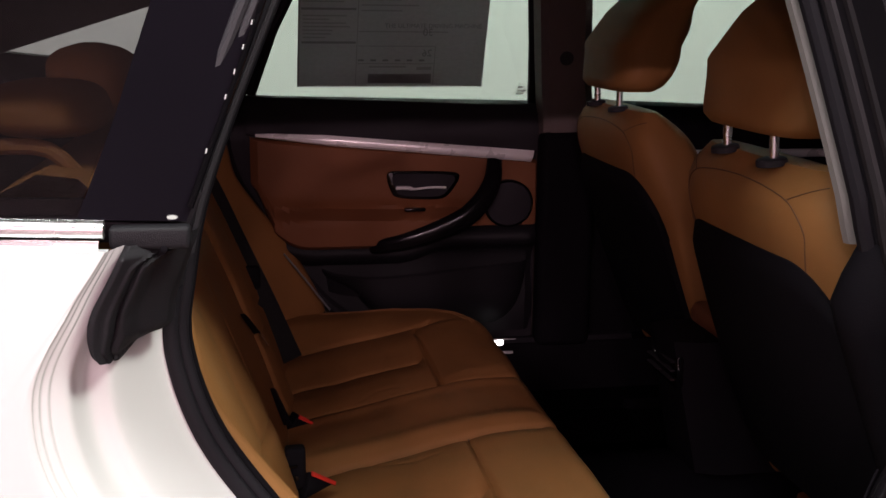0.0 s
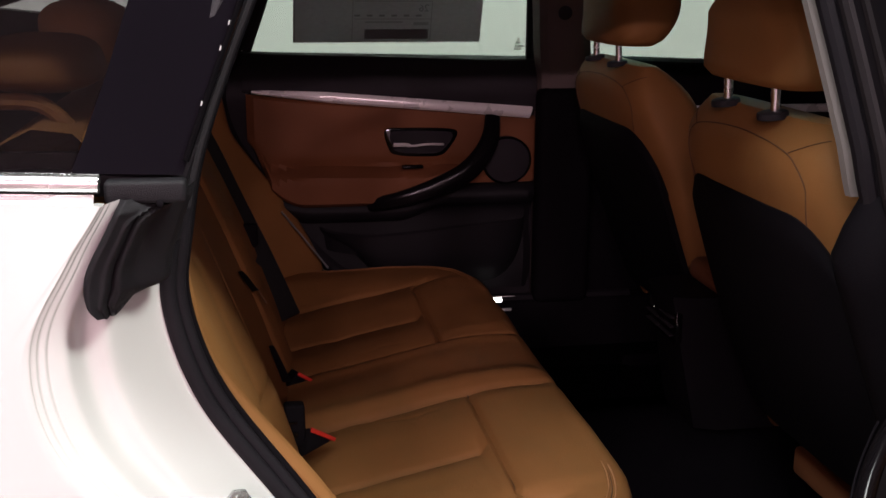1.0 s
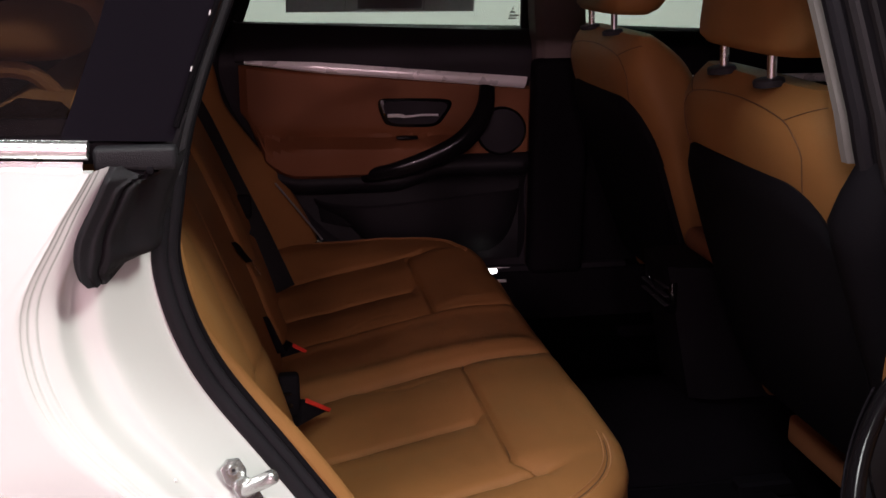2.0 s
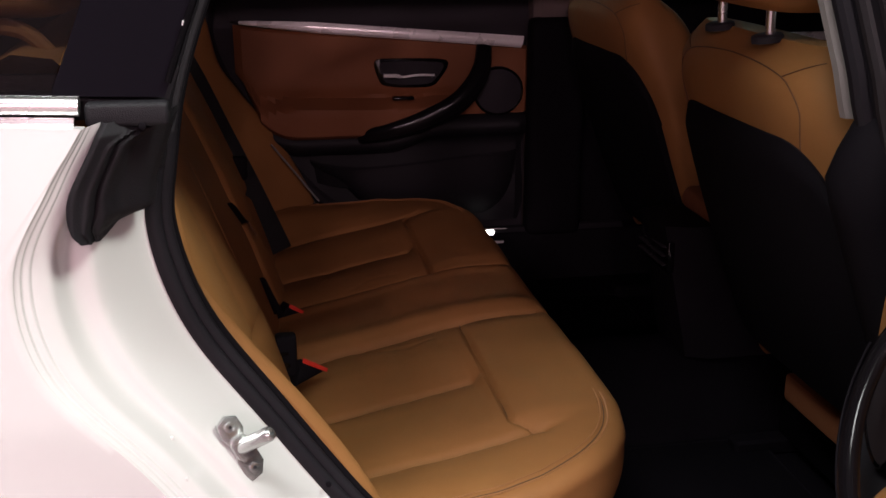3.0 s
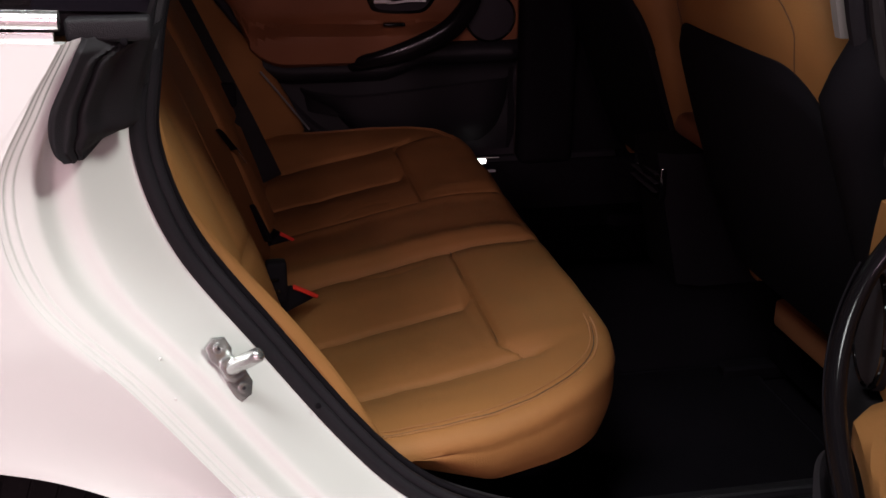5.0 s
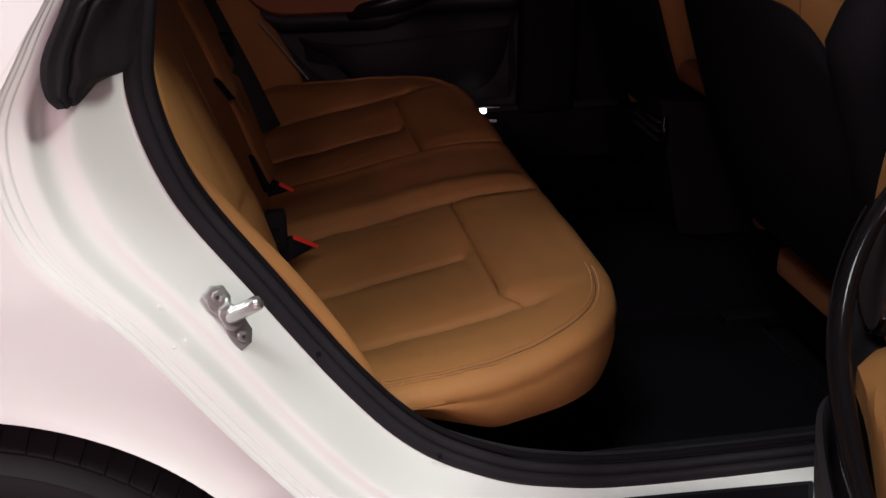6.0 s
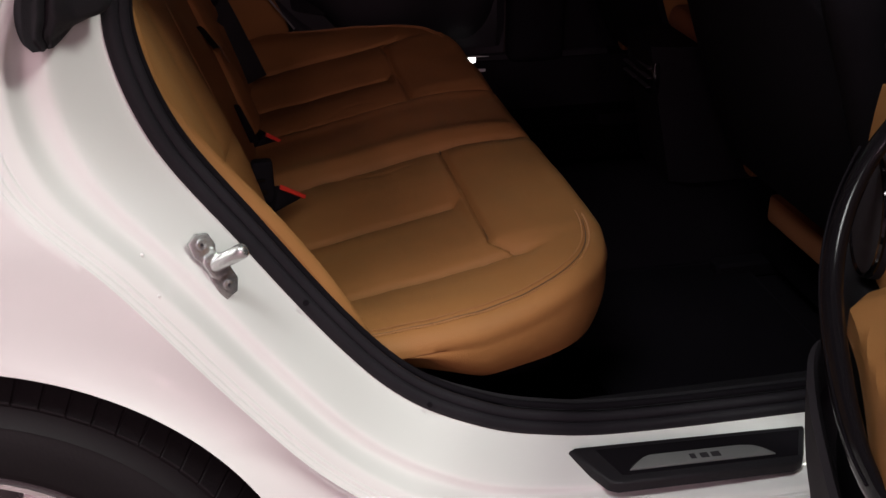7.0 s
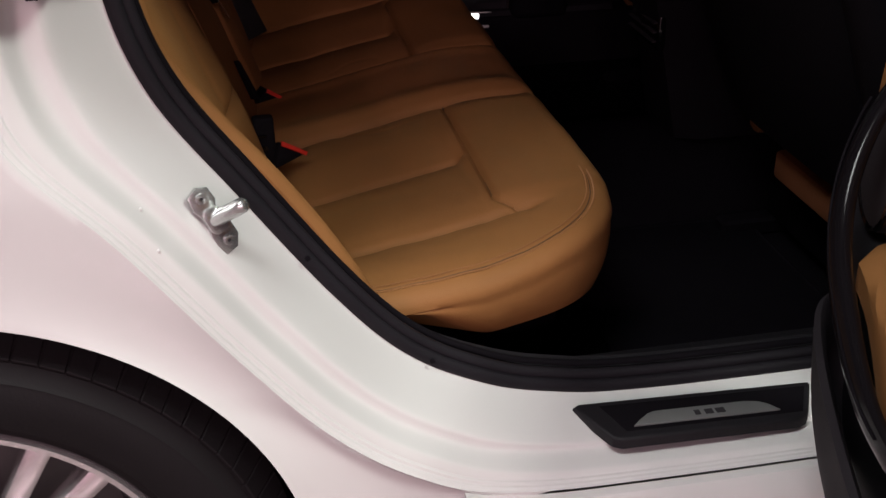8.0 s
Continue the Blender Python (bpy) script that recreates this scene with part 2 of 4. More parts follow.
def panel_light(x, y, watts, color, w, d, tilt=0.0):
    lamp = thing("ceiling_panel", "square white ceiling light panel", "ceiling light", "ceiling light panels", (x, y, 3.6 - 0.2 * abs(math.sin(radians(tilt)))))
    lamp.rotation_euler = (radians(tilt), 0, 0)
    part("frame", box((w + 0.06, d + 0.06, 0.03), (0, 0, -0.005), 0.004), CEIL, lamp)
    l = bpy.data.lights.new("panel", "AREA")
    l.shape, l.size, l.size_y, l.energy, l.color = "RECTANGLE", w, d, watts, color
    ob = new("panel", l)
    ob.location = (0, 0, -0.03)
    ob.parent = lamp


def downlight(x, y, size=0.16):
    lamp = thing("downlight", "small round white ceiling downlight", "ceiling light", "ceiling downlights", (x, y, 3.6))
    part("rim", disc((0, 0, 0), size * 0.7, (0, 0, -1), 0.012, 24), CEIL, lamp)
    part("diffuser", disc((0, 0, -0.012), size * 0.5, (0, 0, -1), 0.004, 24, 0), LAMP, lamp)


WARM = (0.975, 1.0, 0.99)
PINK = (1.0, 0.69, 0.77)
COOL = (0.86, 1.0, 0.92)
GREENISH = (0.94, 1.0, 0.92)
for lx, ly, w, col, sx, sy in LAMPS:
    panel_light(lx, ly, w, {"w": WARM, "c": COOL, "p": PINK, "g": GREENISH}[col], sx, sy, 55 if col == "c" else 0)
for k in range(6):
    downlight(-0.27 + 1.1 * k, -6.95, 0.07)

# ---- car body: the door opening ----
car = thing("car", "pearl white hatchback car with its rear door standing open", "car")

# seal line and door cut, from the roof end down the rear edge and forward along the sill
SEAL = [(0.370, -0.70, 1.36), (0.300, -0.735, 1.20), (0.238, -0.76, 1.044), (0.217, -0.765, 0.95), (0.212, -0.765, 0.88), (0.240, -0.765, 0.79),
        (0.305, -0.765, 0.69), (0.385, -0.765, 0.575), (0.450, -0.76, 0.499), (0.52, -0.752, 0.449), (0.61, -0.742, 0.411), (0.76, -0.735, 0.390), (1.20, -0.735, 0.388)]
CUT = [(0.33, -0.76, 1.36), (0.265, -0.80, 1.20), (0.19, -0.862, 1.03), (0.145, -0.872, 0.955), (0.112, -0.878, 0.885), (0.128, -0.886, 0.80),
       (0.200, -0.89, 0.712), (0.288, -0.89, 0.588), (0.360, -0.885, 0.495), (0.44, -0.878, 0.425), (0.54, -0.868, 0.378), (0.74, -0.862, 0.363), (1.20, -0.862, 0.362)]
seal_line = spline(SEAL, 10)
cut_line = spline(CUT, 10)
KNOTS = [(0, 0), (0.035, 0.006), (0.09, 0.05), (0.20, 0.22), (0.33, 0.435), (0.40, 0.545), (0.445, 0.595), (0.485, 0.612), (0.55, 0.622), (0.61, 0.640), (0.65, 0.682), (0.695, 0.775), (0.735, 0.845), (0.79, 0.876), (0.845, 0.897),
         (0.868, 0.904), (0.880, 0.921), (0.895, 0.930), (0.925, 0.937), (0.938, 0.946), (0.948, 0.962), (0.965, 0.970), (0.985, 0.982), (1.0, 1.0)]
SECTION = [(p.x, p.y) for p in spline([(a, b, 0) for a, b in KNOTS], 3)]


def jamb_at(k, fa, fb):
    a, b = seal_line[k], cut_line[k]
    return Vector((a.x + (b.x - a.x) * fa, a.y + (b.y - a.y) * fb, a.z + (b.z - a.z) * fa))


def jamb_y(fa):
    """How far out the jamb is at a share fa of its width."""
    for (a, b), (c, d) in zip(SECTION, SECTION[1:]):
        if fa <= c:
            return b + (d - b) * (fa - a) / (c - a)
    return 1.0


def inward(line, along, into=0.0, first=0, last=None):
    """The line shifted in its own plane towards the opening, and sideways into the cabin."""
    out = []
    last = len(line) if last is None else last
    for k in range(first, last):
        d = line[min(k + 1, len(line) - 1)] - line[max(k - 1, 0)]
        n = Vector((-d.z, 0, d.x)).normalized()
        out.append(line[k] + n * along + Vector((0, into, 0)))
    return out


FIRST = 23
rows = [[jamb_at(k, fa, fb) for fa, fb in SECTION] for k in range(FIRST, len(seal_line))]
jamb = part("door_jamb", grid(rows), PAINT, car, "white painted door jamb and sill", sharp=38)

# seals round the opening
part("door_seal", tube(inward(seal_line, 0.0015, 0.003), 0.008, 12, up=(0, 1, 0)), RUBBER, jamb, "black rubber door seal")
part("door_seal", tube(inward(seal_line, 0.010, 0.013), 0.0075, 12, up=(0, 1, 0)), RUBBER, jamb, "black rubber door seal")
part("door_seal", tube(inward(seal_line, 0.0145, 0.028), 0.005, 12, up=(0, 1, 0)), SHELL, jamb, "black rubber door seal")
part("gap_seal", tube([p + Vector((0, 0.003, -0.002)) for p in cut_line[100:]], 0.0010, 8), GASKET, jamb)
for k in (66, 84):
    p = inward(seal_line, 0.006, -0.010)[k]
    part("seal_clip", disc(p, 0.003, (0, -1, 0), 0.002, 12, 0.0006), SHELL, jamb)
# two small body plugs on the jamb
for k, fa in ((58, 0.66), (61, 0.78)):
    p = jamb_at(k, fa, jamb_y(fa))
    part("body_plug", disc(p + Vector((0.0, 0.003, 0.0)), 0.0015, (0.3, -0.9, 0.2), 0.0036, 12, 0.0006), PAINT, jamb)

# door striker
sp = Vector((0.2765, -0.824, 0.697))
along = Vector((0.44, -0.05, -0.90)).normalized()
face = Vector((0.42, -0.86, 0.28))
face = (face - along * face.dot(along)).normalized()
across = along.cross(face)
out = [sp + along * a * 0.033 + across * b * 0.0115 for a, b in ((-1.0, -0.15), (-0.82, -0.95), (-0.45, -1.0), (-0.30, -0.72), (0.10, -0.72), (0.30, -1.0), (0.70, -1.0), (1.0, -0.35), (1.0, 0.75), (0.80, 1.0), (0.35, 0.95), (0.12, 0.78), (-0.28, 0.78), (-0.50, 1.0), (-0.90, 0.80))]
striker = part("door_striker", plate(out, face * 0.0045, 0.0012), STEEL, car, "zinc-plated steel door striker")
part("base", plate([sp + along * a * 0.0125 + across * b * 0.0088 + face * 0.0045 for a, b in ((-1, -0.6), (-0.6, -1), (0.6, -1), (1, -0.6), (1, 0.6), (0.6, 1), (-0.6, 1), (-1, 0.6))], face * 0.003, 0.0015), STEEL, striker)
bolt = Vector((0.0285, -0.0125, 0.0185))
loop = [sp + face * 0.003 - bolt * 0.10] + [sp + face * 0.003 + bolt * f for f in (0.15, 0.45, 0.75, 0.90, 0.97, 1.0)]
part("striker_loop", cap(tube(loop, [0.0072, 0.0072, 0.0072, 0.0072, 0.0070, 0.0058, 0.0042], 20, up=along)), STEEL, striker)
for a in (-0.0225, 0.0225):
    part("screw", disc(sp + along * a + face * 0.0045, 0.0050, face, 0.0012, 20, 0.0006), STEEL, striker)
    part("screw_socket", disc(sp + along * a + face * 0.0058, 0.0017, face, 0.0003, 6, 0), VINYL, striker)

# sill plate
SZ = 0.3735


def sill_piece(outline, z, height, bevel):
    """A flat piece on the sill that follows its rise towards the rear."""
    bm = plate([(x, y, z) for x, y in outline], (0, 0, height), bevel, 3)
    for v in bm.verts:
        v.co.z += 0.04 * (0.92 - v.co.x)
    return bm


o = [(0.6360, -0.7700), (0.6440, -0.7650), (0.9230, -0.7640), (0.9220, -0.7700), (0.8970, -0.8150), (0.8900, -0.8245), (0.8780, -0.8300), (0.6720, -0.8340), (0.6620, -0.8290)]
sill_plate = part("sill_plate", sill_piece(o, SZ + 0.002, 0.013, 0.004), PLATE, car, "black sill plate with aluminium inlay")
o = [(0.6650, -0.7740), (0.9130, -0.7730), (0.8880, -0.8180), (0.6800, -0.8220)]
part("recess", sill_piece(o, SZ + 0.0143, 0.0012, 0.0006), SHELL, sill_plate, "matt black recessed field")
o = [(0.6905, -0.8160), (0.7000, -0.8070), (0.7130, -0.7970), (0.7220, -0.7940), (0.8280, -0.7925), (0.8440, -0.7950), (0.8530, -0.8010), (0.8630, -0.8130)]
part("inlay", sill_piece(o, SZ + 0.0150, 0.0025, 0.0008), ALU, sill_plate, "satin aluminium inlay")
for k, w in enumerate((0.0065, 0.0095, 0.0105)):
    part("mark", box((w, 0.0085, 0.0006), (0.768 + k * 0.0135, -0.8045, SZ + 0.0236 - 0.0005 * k), 0), GASKET, sill_plate)

# rocker below the sill
rows = []
for k in range(96, len(cut_line)):
    c = cut_line[k]
    rows.append([c + Vector((0, dy, dz)) for dy, dz in ((0.012, -0.010), (0.0, -0.0035), (-0.010, -0.005), (-0.022, -0.018), (-0.030, -0.05), (-0.032, -0.10), (-0.020, -0.15), (0.03, -0.18))])
part("rocker_panel", grid(rows), PAINT, car)

# ---- quarter panel, wheel arch, wheel ----
WC = Vector((0.010, -0.900, 0.335))
ARCH = 0.3285


def flank(z):
    """Outer side of the rear flank: upright low down, a shoulder turning inwards above."""
    return -0.891 + 0.11 * max(0, z - 0.76) + 0.02 * max(0, 0.74 - z) + 0.09 * max(0, 0.55 - z)


def panel_row(p, ang):
    c, s_ = math.cos(ang), math.sin(ang)
    inner = WC + Vector((c * ARCH, 0, s_ * ARCH))
    back = WC + Vector((c * (ARCH + 0.004), 0.035, s_ * (ARCH + 0.004)))
    row = [back, inner + Vector((0, 0.006, 0)), inner + Vector((c * 0.001, 0.001, s_ * 0.001))]
    for k in range(1, 19):
        f = k / 18
        q = inner.lerp(p, f)
        q.y = flank(q.z) + (p.y - flank(p.z)) * f ** 6 + (inner.y - flank(inner.z)) * (1 - f) ** 3
        row.append(q)
    row += [p + Vector((0.0015, 0.0015, 0.0)), p + Vector((0.002, 0.012, 0.0))]
    return row


edge = resample([cut_line[k] for k in range(FIRST, len(cut_line)) if cut_line[k].x < 0.60], 70)[::-1]
edge_to = [radians(2 + 106 * (k / 69) ** 0.85) for k in range(70)]
rows = [panel_row(p, a) for p, a in zip(edge, edge_to)]
top = edge[-1]
rows += [panel_row(Vector((top.x - k * 0.06, top.y + 0.003 * k, top.z + 0.003 * k)), edge_to[-1] + radians(5.2 * k)) for k in range(1, 14)]
quarter = part("quarter_panel", grid(rows), PAINT, car, "pearl white rear quarter panel", sharp=50)
rows = []
for k in range(41):
    a = radians(-20 + 220 * k / 40)
    rows.append([WC + Vector((math.cos(a) * r, y, math.sin(a) * r)) for r, y in ((ARCH + 0.003, 0.03), (0.365, 0.05), (0.37, 0.30))])
part("arch_liner", grid(rows), CARPET, quarter, "black wheel arch liner")


def wheel(cx, cy, side):
    """Tyre with shoulder blocks and a rim with paired spokes; side is -1 on the near flank."""
    c = Vector((cx, cy, 0.326))
    prof = [(0.214, 0.010), (0.219, -0.001), (0.226, -0.008), (0.232, -0.009), (0.236, -0.015), (0.255, -0.021), (0.278, -0.019), (0.281, -0.0175), (0.284, -0.0172), (0.288, -0.0135), (0.305, -0.006), (0.317, 0.012), (0.322, 0.035), (0.326, 0.10), (0.322, 0.17), (0.30, 0.20), (0.23, 0.19)]
    rows = []
    for k in range(120):
        a = 2 * math.pi * k / 120
        rows.append([c + Vector((math.cos(a) * r, -side * y, math.sin(a) * r)) for r, y in prof])
    w = part("wheel", grid(rows, close_u=True), TYRE, car, "alloy wheel with a low black tyre")
    block = None
    for k in range(84):
        m = Matrix.Translation(c) @ Matrix.Rotation(-2 * math.pi * k / 84, 4, "Y") @ Matrix.Translation((0.3112, side * -0.008, 0)) @ Matrix.Rotation(side * 0.55, 4, "Z")
        if block is None:
            piece = part("tread_block", box((0.008, 0.040, 0.0222), (0, 0, 0), 0.0012, 1), TYRE, w)
            block = piece.data
        else:
            piece = new("tread_block", block)
            piece.parent = w
        piece.matrix_local = m
    rimp = [(0.218, 0.008), (0.222, -0.003), (0.219, -0.008), (0.214, -0.008), (0.211, -0.003), (0.205, 0.004), (0.199, 0.02), (0.196, 0.05), (0.19, 0.17)]
    rows = []
    for k in range(96):
        a = 2 * math.pi * k / 96
        rows.append([c + Vector((math.cos(a) * r, -side * y, math.sin(a) * r)) for r, y in rimp])
    part("rim", grid(rows, close_u=True), ALLOY, w, "polished silver alloy rim")
    for k in range(14):
        a = 2 * math.pi * (k // 2) / 7 + (0.148 if k % 2 else -0.148) + 0.90
        m = Matrix.Translation(c) @ Matrix.Rotation(-a, 4, "Y")
        bm = box((0.168, 0.034, 0.021), (0.130, -side * 0.024, 0), 0.006, 2)
        for v in bm.verts:
            v.co.z *= 0.75 + 0.5 * (v.co.x / 0.22)
            v.co.y += side * 0.012 * (1 - v.co.x / 0.22)
        part("spoke", bm, ALLOY, w, "", m)
    part("hub", disc(c + Vector((0, -side * 0.03, 0)), 0.06, (0, side, 0), 0.03), ALLOY, w)
    part("brake_disc", disc(c + Vector((0, -side * 0.12, 0)), 0.155, (0, side, 0), 0.02), IRON, w, "dull iron brake disc")
    return w


wheel(0.0, -0.872, -1)

# ---- quarter window with its trims ----


def glass_y(z):
    return -0.842 + 0.30 * (z - 1.02)


def pane(pts, depth=0.004):
    return plate([(x, glass_y(z), z) for x, z in pts], (0, depth, 0), 0)


qw = part("quarter_window", pane([(-0.62, 1.03), (0.150, 1.026), (0.180, 1.10), (0.213, 1.20), (0.262, 1.34), (0.0, 1.34), (-0.35, 1.22)]), TINT, car, "dark tinted rear quarter window")
part("black_border", pane([(0.150, 1.022), (0.236, 1.019), (0.252, 1.06), (0.275, 1.125), (0.301, 1.20), (0.352, 1.34), (0.262, 1.34), (0.213, 1.20), (0.180, 1.10)], 0.006), FRIT, qw, "gloss black glass border")
part("edge_bead", tube([(0.2385 + 0.0005, glass_y(1.03) - 0.003, 1.03), (0.256, glass_y(1.075) - 0.003, 1.075), (0.278, glass_y(1.13) - 0.003, 1.13), (0.304, glass_y(1.20) - 0.003, 1.20), (0.356, glass_y(1.34) - 0.003, 1.34)], 0.0028, 8), GLOSS, qw)
# small bright dots modelled in place of lamp reflections on the edge bead
for z in (1.075, 1.118, 1.138, 1.158, 1.178, 1.20, 1.235, 1.27):
    x = 0.256 + (z - 1.075) * 0.384
    part("edge_glint", tube([(x - 0.0032, glass_y(z) - 0.0055, z - 0.002), (x - 0.0022, glass_y(z) - 0.0057, z + 0.002)], 0.0007, 6), SATIN, qw)
chrome = part("chrome_trim", tube(resample([(-0.62, -0.838, 1.038), (-0.1, -0.852, 1.027), (0.172, -0.853, 1.0155)], 20), 0.0085, 12, 0.95), CHROME, car, "polished chrome window trim")
part("lower_trim", tube(resample([(-0.62, -0.842, 1.0255), (-0.1, -0.857, 1.0145), (0.168, -0.858, 1.0035)], 20), 0.0042, 8), CHROME, chrome)
part("corner_block", box((0.064, 0.020, 0.019), (0.207, -0.844, 1.0075), 0.004, 3), PLATE, chrome, "black rubber corner block")
part("clip", disc((0.218, -0.852, 0.9985), 0.003, (0, -1, 0), 0.003, 14, 0.001), SHELL, chrome)

part("backing", plate([(x, -0.828, z) for x, z in ((-0.62, 1.0), (0.15, 1.0), (0.232, 1.0), (0.248, 1.04), (0.16, 1.036), (-0.62, 1.05))], (0, 0.01, 0), 0), VINYL, chrome)
# upright black frame behind the door opening
frame_rails = [(-0.011, -0.054, 0.0055, GASKET), (-0.002, -0.051, 0.0060, GASKET), (0.005, -0.038, 0.0060, RUBBER), (0.010, -0.022, 0.0060, GASKET)]
for a, b, r, mt in frame_rails:
    path = inward(seal_line, a, b, 0, 27)
    part("frame_rail", tube(path, r, 10, up=(0, 1, 0)), mt, car, "black upright window frame rail")
rows = []
for k in range(0, 31):
    rows.append([inward(seal_line, a, b)[k] for a, b in ((-0.012, -0.046), (-0.010, -0.052), (-0.005, -0.050), (0.002, -0.035), (0.010, -0.004))])
part("pillar_cover", thick(grid(rows), 0.004), GASKET, car, "black pillar cover")

# moulded gasket below the window corner
left = spline([(0.188, 0, 1.003), (0.175, 0, 0.978), (0.160, 0, 0.950), (0.156, 0, 0.932), (0.158, 0, 0.917), (0.165, 0, 0.9085)], 6)
right = spline([(0.244, 0, 1.003), (0.233, 0, 0.975), (0.222, 0, 0.945), (0.218, 0, 0.922), (0.205, 0, 0.917), (0.190, 0, 0.9115)], 6)
left, right = resample(left, 49), resample(right, 49)
rows = []
for k in range(49):
    row = []
    g = k / 48
    # a sewn-looking channel sweeps from the window corner down the lobe, with a soft roll and a hollow field beside it
    channel = 0.22 + 0.46 * smooth(0.0, 0.20, g) ** 0.7
    hollow = 0.12 + 0.38 * smooth(0.0, 0.22, g) - 0.14 * smooth(0.55, 0.95, g)
    for j in range(61):
        f = j / 60
        p = right[k].lerp(left[k], f)
        edge_ = min(1, f * 12, (1 - f) * 12, (49 - k) / 6) ** 0.5
        y = -0.797 - 0.070 * f ** 0.75 - 0.010 * edge_
        y += 0.0050 * math.exp(-((f - channel) / 0.022) ** 2) - 0.0035 * math.exp(-((f - channel - 0.07) / 0.04) ** 2)
        y -= 0.0045 * math.exp(-((f - 0.5 * (channel + hollow)) / 0.06) ** 2)
        y += 0.0060 * smooth(hollow + 0.05, hollow - 0.07, f)
        y += 0.014 * smooth(0.10, 0.0, g)
        row.append(Vector((p.x, y, p.z - (0.005 * math.sin(math.pi * f) if k == 48 else 0))))
    rows.append(row)
part("corner_gasket", thick(grid(rows), 0.006), GASKET, car, "black moulded rubber corner gasket", sharp=60)

# ---- B-pillar of the near side ----
BP = [(0.795, 1.40), (0.822, 1.30), (0.848, 1.20), (0.872, 1.095), (0.895, 0.99), (0.910, 0.94), (0.932, 0.86), (0.965, 0.79), (0.985, 0.70), (0.985, 0.50), (0.980, 0.385)]
bp = resample(spline([(x, 0, z) for x, z in BP], 6), 60)


def side_y(z):
    """Half width of the body shell at a height."""
    return 0.865 - 0.30 * max(0, z - 1.0) ** 1.05


rows = []
for p in bp:
    o = side_y(p.z)
    rows.append([Vector((p.x + dx, -(o + dy), p.z)) for dx, dy in ((0.16, -0.15), (0.03, -0.160), (0.010, -0.155), (0.004, -0.145), (0.012, -0.115), (0.018, -0.06), (0.022, -0.02), (0.05, 0.0), (0.16, 0.0))])
bpil = part("pillar", grid(rows), RUBBER, car, "black door pillar with rubber seals")
rows = []
for p in bp:
    if p.z < 0.945:
        continue
    o = side_y(p.z)
    rows.append([Vector((p.x + dx, -(o + dy), p.z)) for dx, dy in ((0.14, -0.168), (0.02, -0.168), (0.002, -0.165), (-0.004, -0.158), (-0.002, -0.150), (0.012, -0.146))])
part("pillar_trim", grid(rows), TRIM_GREY, bpil, "light grey pillar trim")
for dx, dy, r in ((0.008, -0.128, 0.011), (0.016, -0.100, 0.010), (0.024, -0.072, 0.010), (0.030, -0.045, 0.009)):
    part("pillar_seal", tube([Vector((p.x + dx, -(side_y(p.z) + dy), p.z)) for p in bp], r, 10, up=(1, 0, 0)), PILLAR if dy > -0.11 else RUBBER, bpil)
rows = []
for p in bp:
    o = side_y(p.z)
    rows.append([Vector((p.x + dx, -(o + dy), p.z)) for dx, dy in ((0.036, -0.02), (0.038, 0.0), (0.05, 0.008), (0.15, 0.008))])
part("pillar_gloss", grid(rows), GLOSS, bpil, "gloss black outer pillar")
# bright tube added as the highlight along the gloss pillar edge
part("pillar_highlight", tube([Vector((p.x + 0.0375, -(side_y(p.z) + 0.003), p.z)) for p in bp if p.z > 0.95], 0.0012, 6, up=(1, 0, 0)), SATIN, bpil, "thin bright line for the highlight on the pillar edge")
rows = []
for k in range(20):
    f = k / 19
    z = 0.985 - 0.58 * f
    x = min(0.985, 0.882 + 0.40 * max(0, 0.885 - z))
    w = min(1, (f + 0.004) * 6.5) ** 0.6
    rows.append([Vector((x + 0.05 + 0.05 * w * math.cos(a), -0.735 + 0.045 * w * math.sin(a), z)) for a in [2 * math.pi * j / 24 for j in range(24)]])
part("lower_trim", cap(grid(rows, close_v=True)), SHELL, bpil, "black lower pillar trim")

# inner sill cover and footwell
sc = inward(seal_line, 0.018, 0.034)
rows = []
for k in range(84, len(sc)):
    p = sc[k]
    t = max(0, min(1, (p.x - 0.42) / 0.2))
    zc = min(p.z, 0.425 - 0.03 * t)
    grow = smooth(0, 1, (k - 84) / 14)
    rows.append([p + (q - p) * grow for q in (p + Vector((0, -0.012, -0.004)), p + Vector((0.004, 0.004, 0.0)), Vector((p.x + 0.012, -0.680, zc + 0.35 * max(0, p.z - zc))), Vector((p.x + 0.02, -0.655, zc - 0.01)), Vector((p.x + 0.025, -0.625, zc - 0.045)), Vector((p.x + 0.03, -0.600, 0.30)), Vector((p.x + 0.03, -0.585, 0.28)))])
part("sill_cover", grid(rows), PLATE, car, "black plastic inner sill cover")
part("cabin_floor", box((3.4, 1.44, 0.03), (0.7, 0, 0.265), 0), CARPET, car, "black carpeted cabin floor")
rows = []
for i in range(21):
    y = -0.16 + 0.32 * i / 20
    rows.append([Vector((x, y, 0.28 + 0.13 * math.cos(y / 0.16 * math.pi / 2) ** 0.7)) for x in (0.68, 1.0, 2.0)])
part("tunnel", grid(rows), CARPET, car)
mat_ = thing("floor_mat", "black carpet floor mat in the rear footwell", "floor mat", "rear floor mats", (0.93, -0.36, 0.28))
part("mat_body", plate([(x, y, 0.0) for x, y in ((-0.15, -0.20), (-0.13, -0.215), (0.18, -0.21), (0.20, -0.19), (0.20, 0.16), (0.18, 0.18), (-0.13, 0.18), (-0.15, 0.16))], (0, 0, 0.012), 0.004), CARPET, mat_)
